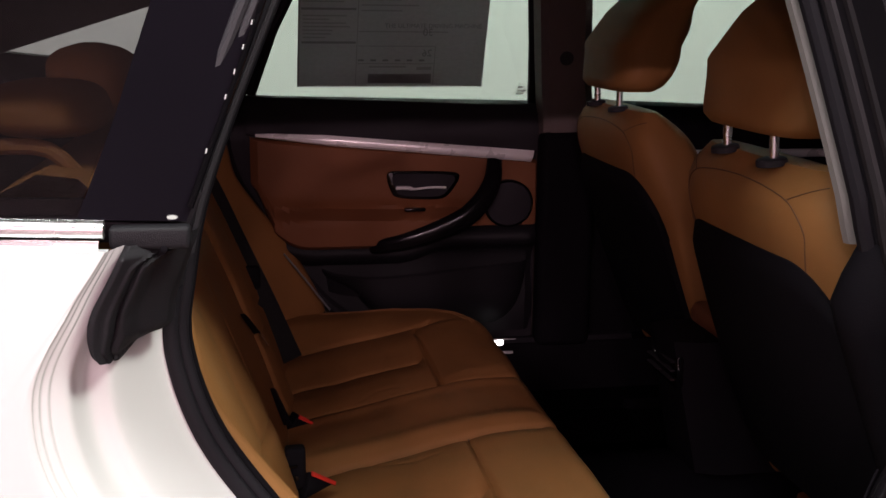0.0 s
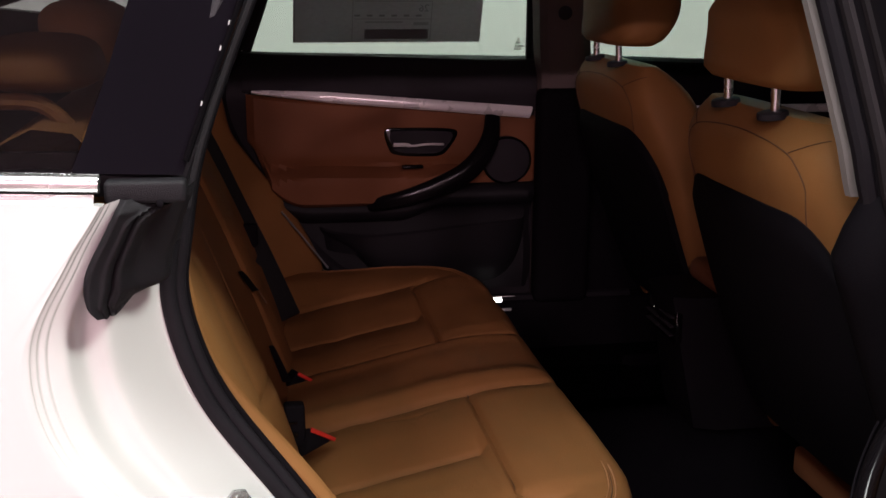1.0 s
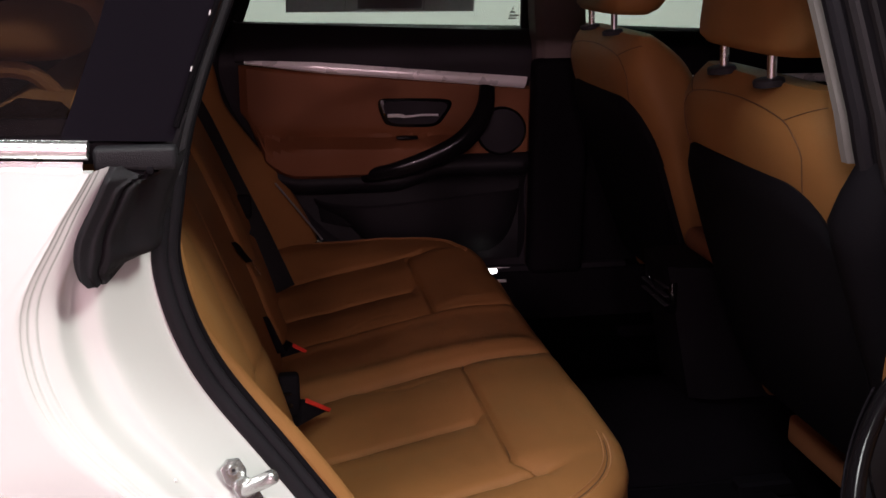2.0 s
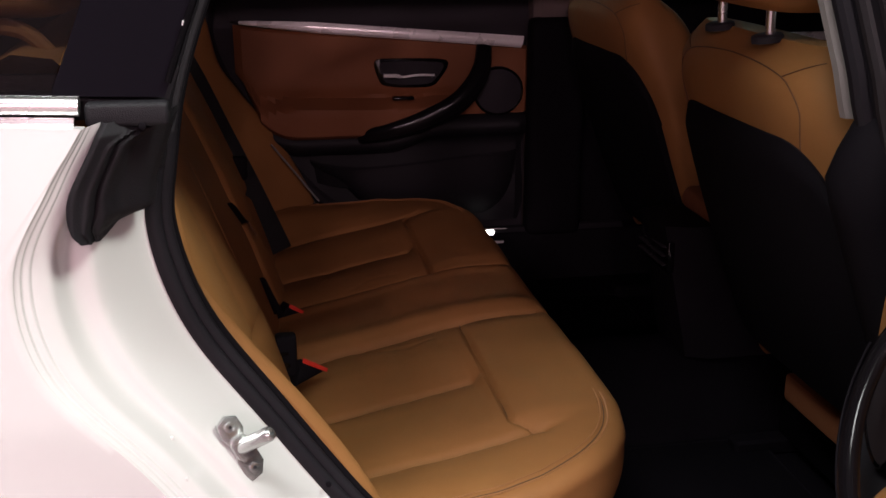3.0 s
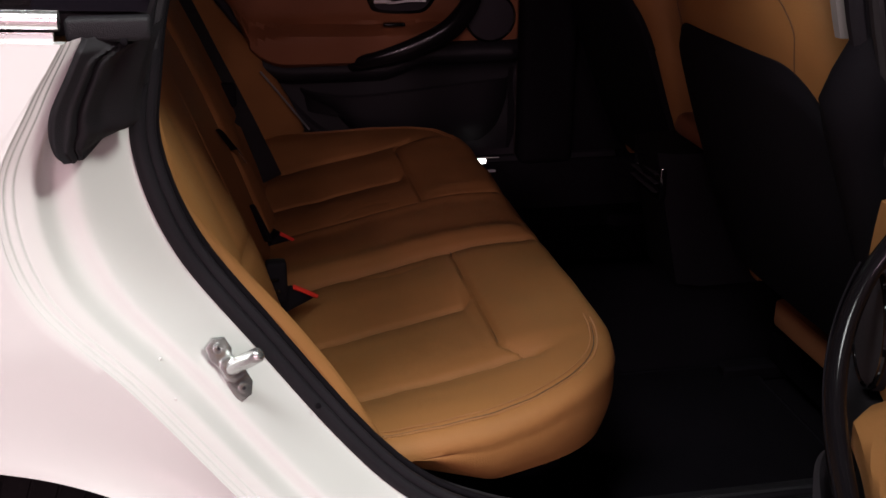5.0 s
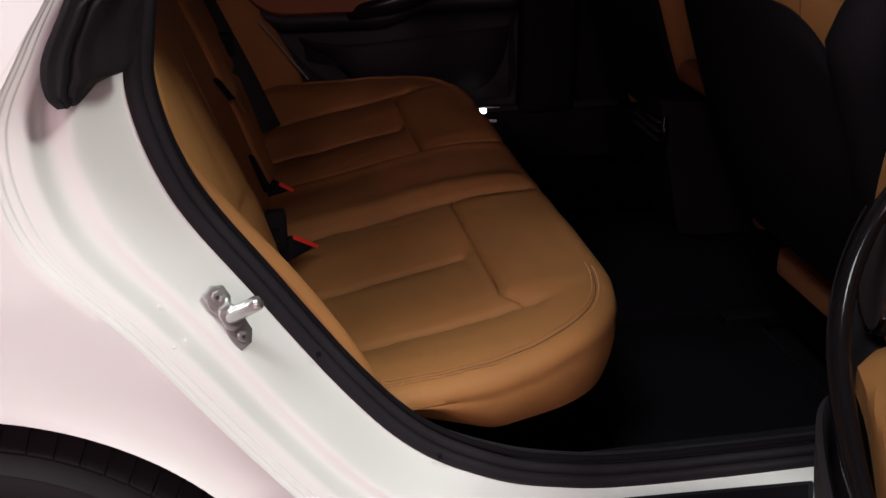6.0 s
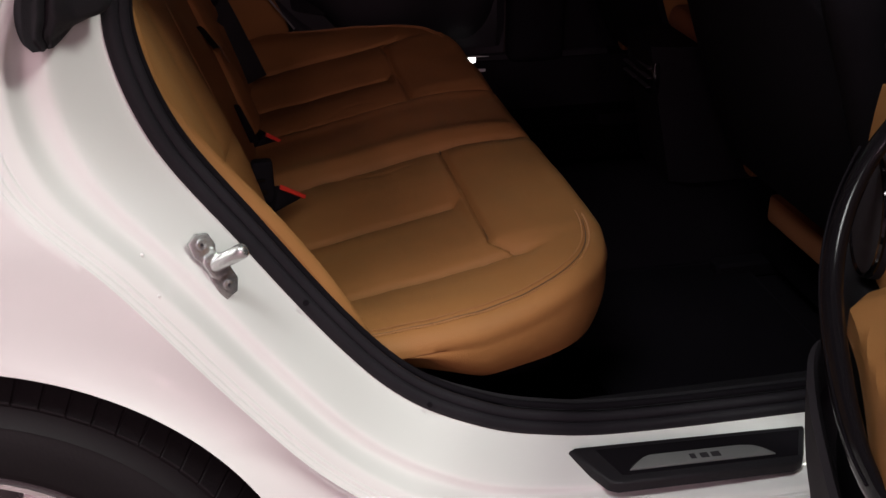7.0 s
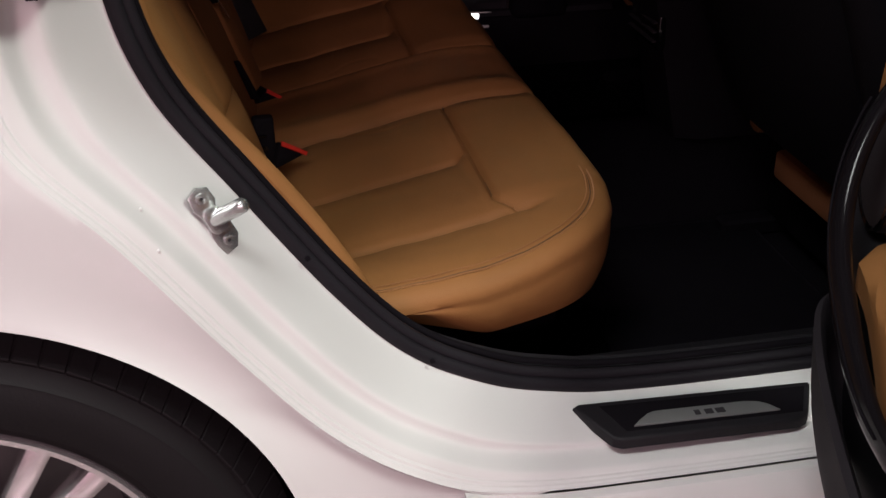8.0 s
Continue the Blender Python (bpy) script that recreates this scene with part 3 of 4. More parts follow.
part("binding", tube([(x, y, 0.008) for x, y in ((-0.15, -0.20), (-0.13, -0.215), (0.18, -0.21), (0.20, -0.19), (0.20, 0.16), (0.18, 0.18), (-0.13, 0.18), (-0.15, 0.16), (-0.15, -0.20))], 0.005, 8), CARPET, mat_, "stitched edge binding")
copy_thing(mat_, pose(0.93, 0.36, 0.28))

# ---- rear bench ----
bench = thing("rear_bench", "tan leather rear bench seat with stitched cushions", "car seat", "", (0.5, 0, 0.28))
BI = Matrix.Translation((-0.5, 0, -0.28))


def front_x(y):
    a = abs(y)
    return 0.774 - (0.0 if a < 0.40 else 0.33 * (1 - math.sqrt(max(0, 1 - ((a - 0.40) / 0.285) ** 3))))


def groove(d, w, depth):
    return -depth * math.exp(-(d / w) ** 2)


def cushion_top(x, y):
    """Height of the bench cushion: it rises forwards, with sewn pleats and raised outer bolsters."""
    a = abs(y)
    z = 0.520 + 0.21 * (x - 0.62) - 0.9 * max(0, x - 0.62) ** 2
    z += 0.15 * max(0, 0.62 - x) * smooth(0.50, 0.62, a)
    # dish of each seat and crown of the middle
    back = smooth(0.62, 0.60, x)
    z -= 0.012 * math.exp(-((a - 0.33) / 0.13) ** 2) * back
    z += 0.010 * math.exp(-(y / 0.10) ** 2) * smooth(0.78, 0.60, x)
    # pleats along the car
    lead = smooth(0.778, 0.725, x)
    z += groove(a - 0.122, 0.0065, 0.011) * (0.25 + 0.75 * lead)
    z += groove(a - 0.122, 0.028, 0.007) * lead
    z += 0.006 * lead * math.exp(-((a - 0.085) / 0.022) ** 2) + 0.005 * math.exp(-((a - 0.215) / 0.05) ** 2) * back + 0.005 * math.exp(-((a - 0.41) / 0.05) ** 2) * back
    z += groove(a - 0.310, 0.0055, 0.008) * back
    z += groove(a - 0.310, 0.025, 0.006) * back
    z += groove(a - 0.508, 0.0065, 0.008) * smooth(0.70, 0.64, x)
    z += groove(a - 0.508, 0.03, 0.006) * smooth(0.70, 0.64, x)
    # seam across each seat, turning forward at its outer end
    if 0.13 < a < 0.60:
        bend = 0.80 * max(0, a - 0.472)
        z += groove(x - 0.620 - bend, 0.0034, 0.008) * smooth(0.125, 0.14, a) * smooth(0.53, 0.51, a)
        z += groove(x - 0.620 - bend, 0.014, 0.0025) * smooth(0.125, 0.14, a) * smooth(0.53, 0.51, a)
        z += 0.004 * smooth(0.60, 0.68, x) * smooth(0.13, 0.17, a) * smooth(0.5, 0.47, a)
    # soft creases of use
    z += 0.0035 * noise.noise(Vector((x * 9, y * 9, 0.3))) + 0.0016 * noise.noise(Vector((x * 26, y * 14, 1.7)))
    z += groove(a - 0.150 - 0.25 * (x - 0.50) - 0.012 * math.sin(x * 40), 0.004, 0.003) * smooth(0.38, 0.44, x) * smooth(0.60, 0.52, x) * (1 if y < 0 else 0.4)
    return z


R = 0.028
outline = [Vector((0.27 + 0.17 * k / 20, -0.685, 0)) for k in range(20)]
outline += [Vector((front_x(y), y, 0)) for y in [-0.685 * math.sin(math.pi / 2 * (1 - k / 200)) for k in range(200)]]
outline = outline + [Vector((p.x, -p.y, 0)) for p in outline[::-1]]
outline = resample(outline, 420)
rows = []
for i, q in enumerate(outline):
    d = outline[min(i + 1, 419)] - outline[max(i - 1, 0)]
    nrm = Vector((d.y, -d.x, 0)).normalized()
    b = Vector((0.27, q.y * 0.86, 0))
    row = []
    for k in range(131):
        f = (k / 130) ** 0.9
        p = b.lerp(q, f)
        dist = max(0.0, (q - p).dot(nrm))
        drop = R - math.sqrt(max(0, R * R - max(0, R - dist) ** 2))
        welt = groove(dist - 0.029, 0.0035, 0.0018) * smooth(0.45, 0.49, abs(q.y)) * smooth(0.42, 0.45, q.x)
        row.append(Vector((p.x, p.y, cushion_top(p.x, p.y) - drop * 0.80 + welt)))
    zf = row[-1].z
    low = 0.436 + 0.054 * smooth(0.58, 0.45, q.x) - 0.010 * smooth(0.60, 0.76, q.x)
    for k in range(1, 11):
        f = k / 10
        row.append(Vector((q.x, q.y, zf * (1 - f) + low * f)) + nrm * (0.004 * math.sin(math.pi * f ** 0.75) - 0.008 * f ** 3 - 0.004))
    row.append(Vector((max(0.29, q.x - 0.10), q.y * 0.88, low - 0.012)))
    rows.append(row)
cush = part("cushion", grid(rows), LEATHER, bench, "tan leather seat cushion", BI, 50)


def stitch_line(name, pts, parent, n, r=0.0008, m=None):
    """Short raised stitches along a seam, one mesh."""
    P_ = resample(pts, 2 * n)
    bm = bmesh.new()
    for a, b in zip(P_[::2], P_[1::2]):
        t = tube([a, a.lerp(b, 0.5) + Vector((0, 0, r)), b], r, 5)
        me = bpy.data.meshes.new("tmp")
        t.to_mesh(me)
        t.free()
        bm.from_mesh(me)
        bpy.data.meshes.remove(me)
    return part(name, bm, THREAD, parent, "", m)


# piping and twin stitching round the near and far ends of the cushion
for side in (-1, 1):
    line = []
    for p in outline:
        if (p.y < 0) == (side < 0) and abs(p.y) > 0.445 and p.x > 0.43:
            k = outline.index(p)
            d = outline[min(k + 1, 419)] - outline[max(k - 1, 0)]
            inset = 0.029
            line.append(p - Vector((d.y, -d.x, 0)).normalized() * inset)
    line = resample(line, 90)
    for p in line:
        p.z = cushion_top(p.x, p.y) - 0.0016
    # piping line darkened to paint the shade along the welt
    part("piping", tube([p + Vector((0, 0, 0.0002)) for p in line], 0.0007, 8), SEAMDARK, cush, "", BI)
    stitch_line("stitching", [p + Vector((0.003, side * 0.0055, 0.0016)) for p in line], cush, 105, 0.0010, BI)
    stitch_line("stitching", [p + Vector((-0.003, -side * 0.0055, 0.0020)) for p in line], cush, 105, 0.0009, BI)
# sewn seams, with the shade of the crease put into a dark thread
for side in (-1, 1):
    pts = [Vector((0.620 + 0.80 * max(0, a - 0.472), side * a, 0)) for a in [0.13 + 0.385 * k / 60 for k in range(61)]]
    for p in pts:
        p.z = cushion_top(p.x, p.y) + 0.0002
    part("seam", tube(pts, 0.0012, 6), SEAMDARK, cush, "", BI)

base = part("bench_base", plate([(x, y, 0.28) for x, y in ((0.30, -0.60), (0.60, -0.585), (0.70, -0.50), (0.715, -0.3), (0.715, 0.3), (0.70, 0.50), (0.60, 0.585), (0.30, 0.60))], (0, 0, 0.160), 0.01), CARPET, bench, "black carpeted bench base", BI)


def back_x(z):
    return 0.335 - 0.40 * (z - 0.465)


rows = []
for i in range(121):
    y = -0.575 + 1.15 * i / 120
    row = []
    for k in range(50):
        f = k / 49
        z = 0.44 + 0.56 * f
        a = abs(y)
        x = back_x(z) + 0.010 * math.sin(math.pi * f) + groove(a - 0.14, 0.010, 0.018) + groove(a - 0.33, 0.012, 0.003) + groove(z - 0.60, 0.006, 0.008) * smooth(0.16, 0.18, a)
        x += 0.016 * math.exp(-((a - 0.24) / 0.09) ** 2) + 0.012 * math.exp(-((a - 0.48) / 0.09) ** 2) + 0.004 * noise.noise(Vector((y * 8, z * 8, 4.2)))
        row.append(Vector((x, y, z)))
    xt = back_x(1.0)
    row += [Vector((xt - 0.01, y, 1.015)), Vector((xt - 0.05, y, 1.02)), Vector((xt - 0.09, y, 1.0)), Vector((0.18, y, 0.44))]
    rows.append(row)
back = part("backrest", cap(grid(rows)), LEATHER, bench, "tan leather backrest", BI, 50)

# side bolsters beside the backrest, following the opening's edge
E4 = [(0.190, 1.00), (0.212, 0.955), (0.226, 0.915), (0.234, 0.875), (0.248, 0.82), (0.290, 0.757), (0.343, 0.687), (0.393, 0.61), (0.432, 0.535), (0.445, 0.50)]
e4 = resample(spline([(x, 0, z) for x, z in E4], 6), 60)
for side in (-1, 1):
    rows = []
    for k, p in enumerate(e4):
        d = e4[min(k + 1, 59)] - e4[max(k - 1, 0)]
        n = Vector((-d.z, 0, d.x)).normalized()
        sec = [(-0.05, 0.732), (-0.012, 0.737), (0.002, 0.736), (0.008, 0.730), (0.011, 0.721), (0.008, 0.709), (-0.008, 0.694), (-0.036, 0.672), (-0.066, 0.645), (-0.10, 0.61), (-0.14, 0.585)]
        rows.append([Vector((p.x, side * yy, p.z)) + n * (q - 0.010) for q, yy in sec])
    part("side_bolster", grid(rows), LEATHER, bench, "tan leather side bolster", BI)

# rear headrests
for y, top_z, hx, hz in ((-0.38, 1.105, 0.055, 0.032), (0.0, 1.136, 0.060, 0.055), (0.38, 1.105, 0.055, 0.032)):
    rows = []
    for k in range(15):
        f = 2 * k / 14 - 1
        sc_ = max(0.06, 1 - abs(f) ** 3.6) ** 0.5
        z = top_z - hz + hz * f
        rows.append([Vector((hx - 0.1 * f * 0.1 + 0.064 * sc_ * math.copysign(abs(math.cos(a)) ** 0.55, math.cos(a)), y + 0.145 * sc_ * math.copysign(abs(math.sin(a)) ** 0.85, math.sin(a)), z)) for a in [2 * math.pi * j / 32 for j in range(32)]])
    part("headrest", cap(grid(rows, close_v=True)), LEATHER, bench, "", BI)
part("shoulder_roll", tube(spline([(-0.10, -0.5, 1.036), (0.02, -0.5, 1.040), (0.063, -0.5, 1.038), (0.086, -0.5, 1.024), (0.108, -0.5, 0.993), (0.122, -0.5, 0.955)], 6), 0.009, 10, up=(0, 1, 0)), LEATHER, bench, "tan leather roll along the backrest shoulder", BI)


# buckles, lying in the joint between cushion and backrest
def buckle(a, b, c, deep):
    """A flat wedge-shaped housing with its red button along the edge from a to b."""
    a, b, c = Vector(a), Vector(b), Vector(c)
    bk = thing("seat_belt_buckle", "black seat belt buckle with red release button", "seat belt buckle", "rear buckles", c)
    rim = [a, a.lerp(b, 0.5), b, b.lerp(c, 0.16) , b.lerp(c, 0.6), c, c.lerp(a, 0.35), c.lerp(a, 0.8)]
    push = (b - a).cross(c - a).normalized()
    push = push if push.y > 0 else -push
    part("housing", plate([p - c for p in rim[::-1]], -push * 0.010, 0.003), SHELL, bk)
    part("back_shell", plate([p - c for p in rim], push * deep, 0.003), SHELL, bk)
    u = (b - a).normalized()
    v = (c - a - u * (c - a).dot(u)).normalized()
    red = [a + u * 0.001 - v * 0.001, b - u * 0.001 - v * 0.001, b - u * 0.002 + v * 0.005, a + u * 0.002 + v * 0.006]
    part("release_button", plate([p - c - push * 0.0102 for p in red], -push * 0.003, 0.001), RED, bk, "red release button")
    return bk


buckle((0.3545, -0.235, 0.521), (0.3925, -0.215, 0.492), (0.3440, -0.262, 0.490), 0.020)
buckle((0.352, 0.070, 0.497), (0.377, 0.080, 0.477), (0.333, 0.060, 0.474), 0.016)
holder = thing("belt_receptacle", "black plastic seat belt receptacle between the cushions", "belt receptacle", "", (0.339, -0.225, 0.526))
part("housing", box((0.030, 0.040, 0.062), (0, 0, 0), 0.005, 3, Matrix.Rotation(radians(-12), 4, "X")), SHELL, holder)
part("slot", box((0.014, 0.004, 0.004), (-0.004, -0.0205, 0.010), 0.001, 1), GLOSS, holder)
part("badge", disc((0.0, -0.0215, -0.008), 0.0045, (0, -1, 0), 0.002, 16, 0.0005), GLOSS, holder)


def ribbon(pts, width, w=0.0015, n=40):
    """A strap along pts with a width vector at each end."""
    P_ = resample(spline(pts, 8), n)
    return thick(grid([[p - Vector(width) / 2, p + Vector(width) / 2] for p in P_]), w)


belt = thing("seat_belt", "black seat belt hanging over the bench backrest", "seat belt", "rear seat belts", (0.30, 0.44, 0.50))
BM = Matrix.Translation((-0.30, -0.44, -0.50))
part("webbing", ribbon([(0.092, 0.46, 1.01), (0.178, 0.44, 0.86), (0.240, 0.44, 0.72), (0.294, 0.43, 0.60), (0.346, 0.42, 0.475)], (0.064, 0.03, 0.020)), BELT, belt, "", BM)
part("tongue", box((0.050, 0.02, 0.05), (0.272, 0.432, 0.655), 0.008, 2), SHELL, belt, "black plastic belt tongue", BM)
for pts, wire in ((((0.258, 0.025, 0.692), (0.264, 0.033, 0.684), (0.284, 0.088, 0.638), (0.280, 0.086, 0.638)), ((0.282, 0.090, 0.640), (0.296, 0.163, 0.592))),
                  (((0.304, 0.006, 0.566), (0.308, 0.008, 0.560), (0.334, 0.028, 0.490), (0.326, 0.024, 0.492)), None)):
    at = Vector(pts[0])
    tag = thing("anchor_cover", "black child seat anchor slot in the seat joint", "anchor cover", "child seat anchors", at)
    part("flap", plate([Vector(q) + Vector((0.010, 0, 0.003)) - at for q in pts], (-0.008, 0.003, -0.002), 0.001), SHELL, tag)
    if wire:
        part("loop", tube([Vector(q) + Vector((0.010, 0, 0.003)) - at for q in wire], 0.0019, 6), STEEL, tag, "small steel anchor wire")

# ---- rear doors: one builder, mirrored and swung for the near side ----


def rear_door(m, label, wide):
    o = [(0.272, 0.99), (0.240, 0.94), (0.226, 0.875), (0.250, 0.80), (0.315, 0.69), (0.393, 0.58), (0.455, 0.495), (0.525, 0.435), (0.62, 0.402), (0.75, 0.392)]
    o += [(0.80, 0.393), (0.87, 0.404), (0.925, 0.440), (0.962, 0.51), (0.985, 0.62)] if wide else [(0.955, 0.390), (0.985, 0.42)]
    o += [(0.985, 0.80), (0.972, 0.975)]
    body = part("rear_door", plate([(x, 0.865, z) for x, z in o], (0, -0.11, 0), 0.012, 3), VINYL, car, label, m)
    part("outer_skin", plate([(min(x, 0.93 + 0.0005 * k) if wide else x, 0.868, z) for k, (x, z) in enumerate(o)], (0, 0.035, 0), 0.02, 3), PAINT, body, "white outer door skin", m)
    # upper ledge under the glass
    rows = []
    for k in range(25):
        f = k / 24
        x = 0.275 + 0.695 * f
        zt = 0.998 - 0.024 * f
        zs = 0.918 - 0.055 * f ** 1.1
        rows.append([Vector((x, y, z)) for y, z in ((0.80, zt - 0.004), (0.775, zt), (0.757, zt - 0.003), (0.745, zt - 0.02), (0.738, (zt + zs) / 2), (0.733, zs + 0.004), (0.738, zs - 0.006), (0.76, zs - 0.01))])
    part("upper_ledge", grid(rows), VINYL, body, "", m)
    # aluminium strip
    rows = []
    for k in range(33):
        f = k / 32
        x = 0.295 + (0.56 if wide else 0.644) * f
        zc = 0.910 - 0.055 * f ** 1.05
        h = (0.003 + 0.0085 * min(1, f * 4) ** 0.7) * (1 + 0.15 * f)
        rows.append([Vector((x + (0.004 if k == 32 else 0) * q, yy, zc + h * q)) for yy, q in ((0.74, 1.05), (0.728, 1.0), (0.724, 0.5), (0.722, 0.0), (0.724, -0.6), (0.730, -1.0), (0.74, -1.05))])
    part("trim_strip", cap(grid(rows)), STRIP, body, "brushed aluminium trim strip", m)
    # leather field with an upholstered fold above the armrest
    rows = []
    for k in range(41):
        f = k / 40
        x = 0.282 + 0.682 * f
        zt = 0.904 - 0.060 * f ** 1.05
        zb = 0.684 if x > 0.74 else 0.684 - 0.036 * smooth(0.74, 0.60, x) + 0.050 * smooth(0.42, 0.30, x) ** 1.5 + 0.10 * smooth(0.34, 0.28, x)
        if f > 0.96:
            zb += 0.012 * ((f - 0.96) / 0.04) ** 2
        row = []
        for j in range(25):
            g = j / 24
            z = zt + (zb - zt) * g
            y = 0.734 - 0.005 * math.sin(math.pi * g) ** 0.5
            if x < 0.80:
                roll = smooth(0.80, 0.765, x)
                y -= roll * 0.042 * smooth(0.738, 0.715, z) - roll * 0.010 * math.exp(-((z - 0.738) / 0.012) ** 2)
            y += 0.002 * noise.noise(Vector((x * 12, z * 12, 9)))
            if k in (0, 40) or j in (0, 24):
                y += 0.016
            row.append(Vector((x, y, z)))
        rows.append(row)
    # the far insert gets the shaded leather copy, dimming it by colour
    part("leather_panel", grid(rows), LEATHER if wide else LEATHER_SHADE, body, "tan leather door insert", m)
    part("speaker_grille", disc((0.882, 0.733, 0.744), 0.0575, (0, -1, 0), 0.012, 48, 0.004), VINYL, body, "round black speaker grille", m)
    part("speaker_ring", tube([(0.882 + 0.057 * math.cos(a), 0.722, 0.744 + 0.054 * math.sin(a)) for a in [2 * math.pi * k / 40 for k in range(41)]], 0.003, 8, up=(0, 1, 0)), GLOSS, body, "", m)
    bez = spline([(0.594, 0.733, 0.820), (0.64, 0.733, 0.825), (0.74, 0.733, 0.822), (0.764, 0.733, 0.812), (0.752, 0.733, 0.785), (0.727, 0.733, 0.760), (0.68, 0.733, 0.757), (0.62, 0.733, 0.762), (0.602, 0.733, 0.778)], 5, True)
    part("handle_bezel", plate(bez, (0, -0.008, 0), 0.003), GLOSS, body, "gloss black handle recess", m)
    bez2 = [Vector((0.68 + (p.x - 0.68) * 0.86, 0.7245, 0.792 + (p.z - 0.792) * 0.78)) for p in bez]
    part("handle_dish", plate(bez2, (0, -0.0012, 0), 0), VINYL, body, "", m)
    hl = resample(spline([(0.612, 0.712, 0.788), (0.640, 0.708, 0.788), (0.655, 0.709, 0.785), (0.69, 0.710, 0.788), (0.729, 0.712, 0.787)], 6), 24)
    part("door_handle", tube(hl, [0.0058 if p.x < 0.652 else 0.0036 for p in hl], 8, 0.8), SATIN, body, "chrome door handle", m)
    # grab handle sweeping from the strip down to the armrest
    arm = resample(spline([(0.847, 0.726, 0.848), (0.838, 0.702, 0.806), (0.812, 0.684, 0.762), (0.768, 0.675, 0.722), (0.70, 0.675, 0.690), (0.63, 0.680, 0.668), (0.580, 0.694, 0.656), (0.555, 0.712, 0.650)], 8), 48)
    part("grab_handle", tube(arm, [(0.62 if wide else 1.0) * (0.0185 + 0.0065 * math.sin(math.pi * min(1, k / 40))) for k in range(48)], 18, 0.60, up=(0, 1, 0)), HANDLE, body, "gloss black curved grab handle", m)
    part("grab_insert", tube([p + Vector((0.004, -0.0085 if wide else -0.0135, 0.006)) for p in arm[5:42]], 0.0011, 6), SHELL, body, "", m)
    part("switch", box((0.05, 0.02, 0.008), (0.655, 0.705, 0.738), 0.003, 2), GLOSS, body, "black window switch", m)
    # lower black trim: a rolled ledge, a hollow and the door pocket below it
    prof = spline([(0, 0.748, 0.692), (0, 0.722, 0.686), (0, 0.708, 0.674), (0, 0.706, 0.660), (0, 0.716, 0.646), (0, 0.734, 0.634), (0, 0.742, 0.612), (0, 0.742, 0.56), (0, 0.738, 0.48), (0, 0.746, 0.425)], 4)
    rows = []
    for k in range(45):
        x = 0.335 + 0.625 * k / 44
        lift = 0.135 * smooth(0.60, 0.33, x)
        drop = 0.030 * smooth(0.74, 0.62, x) * (1 - 0.6 * smooth(0.42, 0.34, x))
        end = 0.02 * smooth(0.93, 0.96, x)
        rows.append([Vector((x, q.y + end, max(q.z - (drop if q.z > 0.63 else 0), 0.425 + lift))) for q in prof])
    part("lower_trim", grid(rows), PLATE, body, "black moulded lower door trim", m)
    lip = resample(spline([(0.935, 0.745, 0.600), (0.915, 0.712, 0.602), (0.870, 0.690, 0.604), (0.78, 0.680, 0.600), (0.66, 0.682, 0.588), (0.55, 0.692, 0.580), (0.47, 0.715, 0.586), (0.44, 0.742, 0.594)], 6), 40)
    rows = []
    for p in lip:
        zb = 0.450 + 0.10 * smooth(0.60, 0.45, p.x)
        row = [Vector((p.x, p.y + 0.016, p.z - 0.05)), Vector((p.x, p.y + 0.010, p.z - 0.004)), Vector((p.x, p.y + 0.005, p.z + 0.002)), Vector((p.x, p.y, p.z - 0.003))]
        for j in range(1, 9):
            g = j / 8
            row.append(Vector((p.x + (0.69 - p.x) * 0.12 * g * g, p.y + 0.012 * g + 0.035 * g ** 4, p.z + (zb - p.z) * g)))
        rows.append(row)
    # near pocket in lighter plastic, far one darker: light put into the colour
    part("door_pocket", grid(rows), VINYL if wide else PLATE, body, "black moulded door pocket", m)
    # window frame and glass
    gy = lambda z: 0.780 - 0.30 * (z - 1.0)
    path = [(x, gy(z), z) for x, z in ((0.952, 0.97), (0.942, 1.10), (0.928, 1.22), (0.905, 1.345), (0.70, 1.375), (0.50, 1.36), (0.42, 1.31), (0.335, 1.14), (0.285, 1.0))]
    part("window_frame", tube(resample(path, 60), 0.014, 8), RUBBER, body, "black window frame", m)
    gl = part("window_pane", plate([(x, gy(z), z) for x, z in ((0.945, 0.965), (0.935, 1.10), (0.921, 1.22), (0.90, 1.335), (0.70, 1.365), (0.50, 1.35), (0.43, 1.30), (0.345, 1.14), (0.29, 0.985))], (0, 0.004, 0), 0), CLEAR, body, "clear side window glass", m)
    gl.visible_shadow = False
    return body


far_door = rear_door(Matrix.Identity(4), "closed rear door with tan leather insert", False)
HINGE = Vector((1.0, -0.88, 0))
swing = Matrix.Translation(HINGE + Vector((0.025, 0, 0))) @ Matrix.Rotation(radians(SWING), 4, "Z") @ Matrix.Translation(-HINGE) @ Matrix.Diagonal((1, -1, 1, 1))
rear_door(swing, "rear door standing open with tan leather insert", True)
part("edge_line", tube([(0.352, 0.675, 0.648), (0.40, 0.675, 0.585), (0.454, 0.675, 0.512)], 0.0024, 6), ALU, far_door, "thin bright edge line")
# added glowing block imitates a lamp's reflection in the metal sill strip
part("sill_glint", box((0.024, 0.012, 0.015), (0.862, 0.709, 0.405), 0.005, 3), GLINT, far_door, "glowing white block for the glint on the far sill strip")
part("sill_strip", tube([(0.846, 0.704, 0.4145), (0.875, 0.704, 0.4150), (0.905, 0.706, 0.4135)], [0.0022, 0.0018, 0.0006], 8), SATIN, far_door, "thin bright sill strip")
part("scuff_strip", box((0.040, 0.006, 0.007), (0.876, 0.698, 0.383), 0.002, 2), SATIN, far_door, "short bright scuff strip")

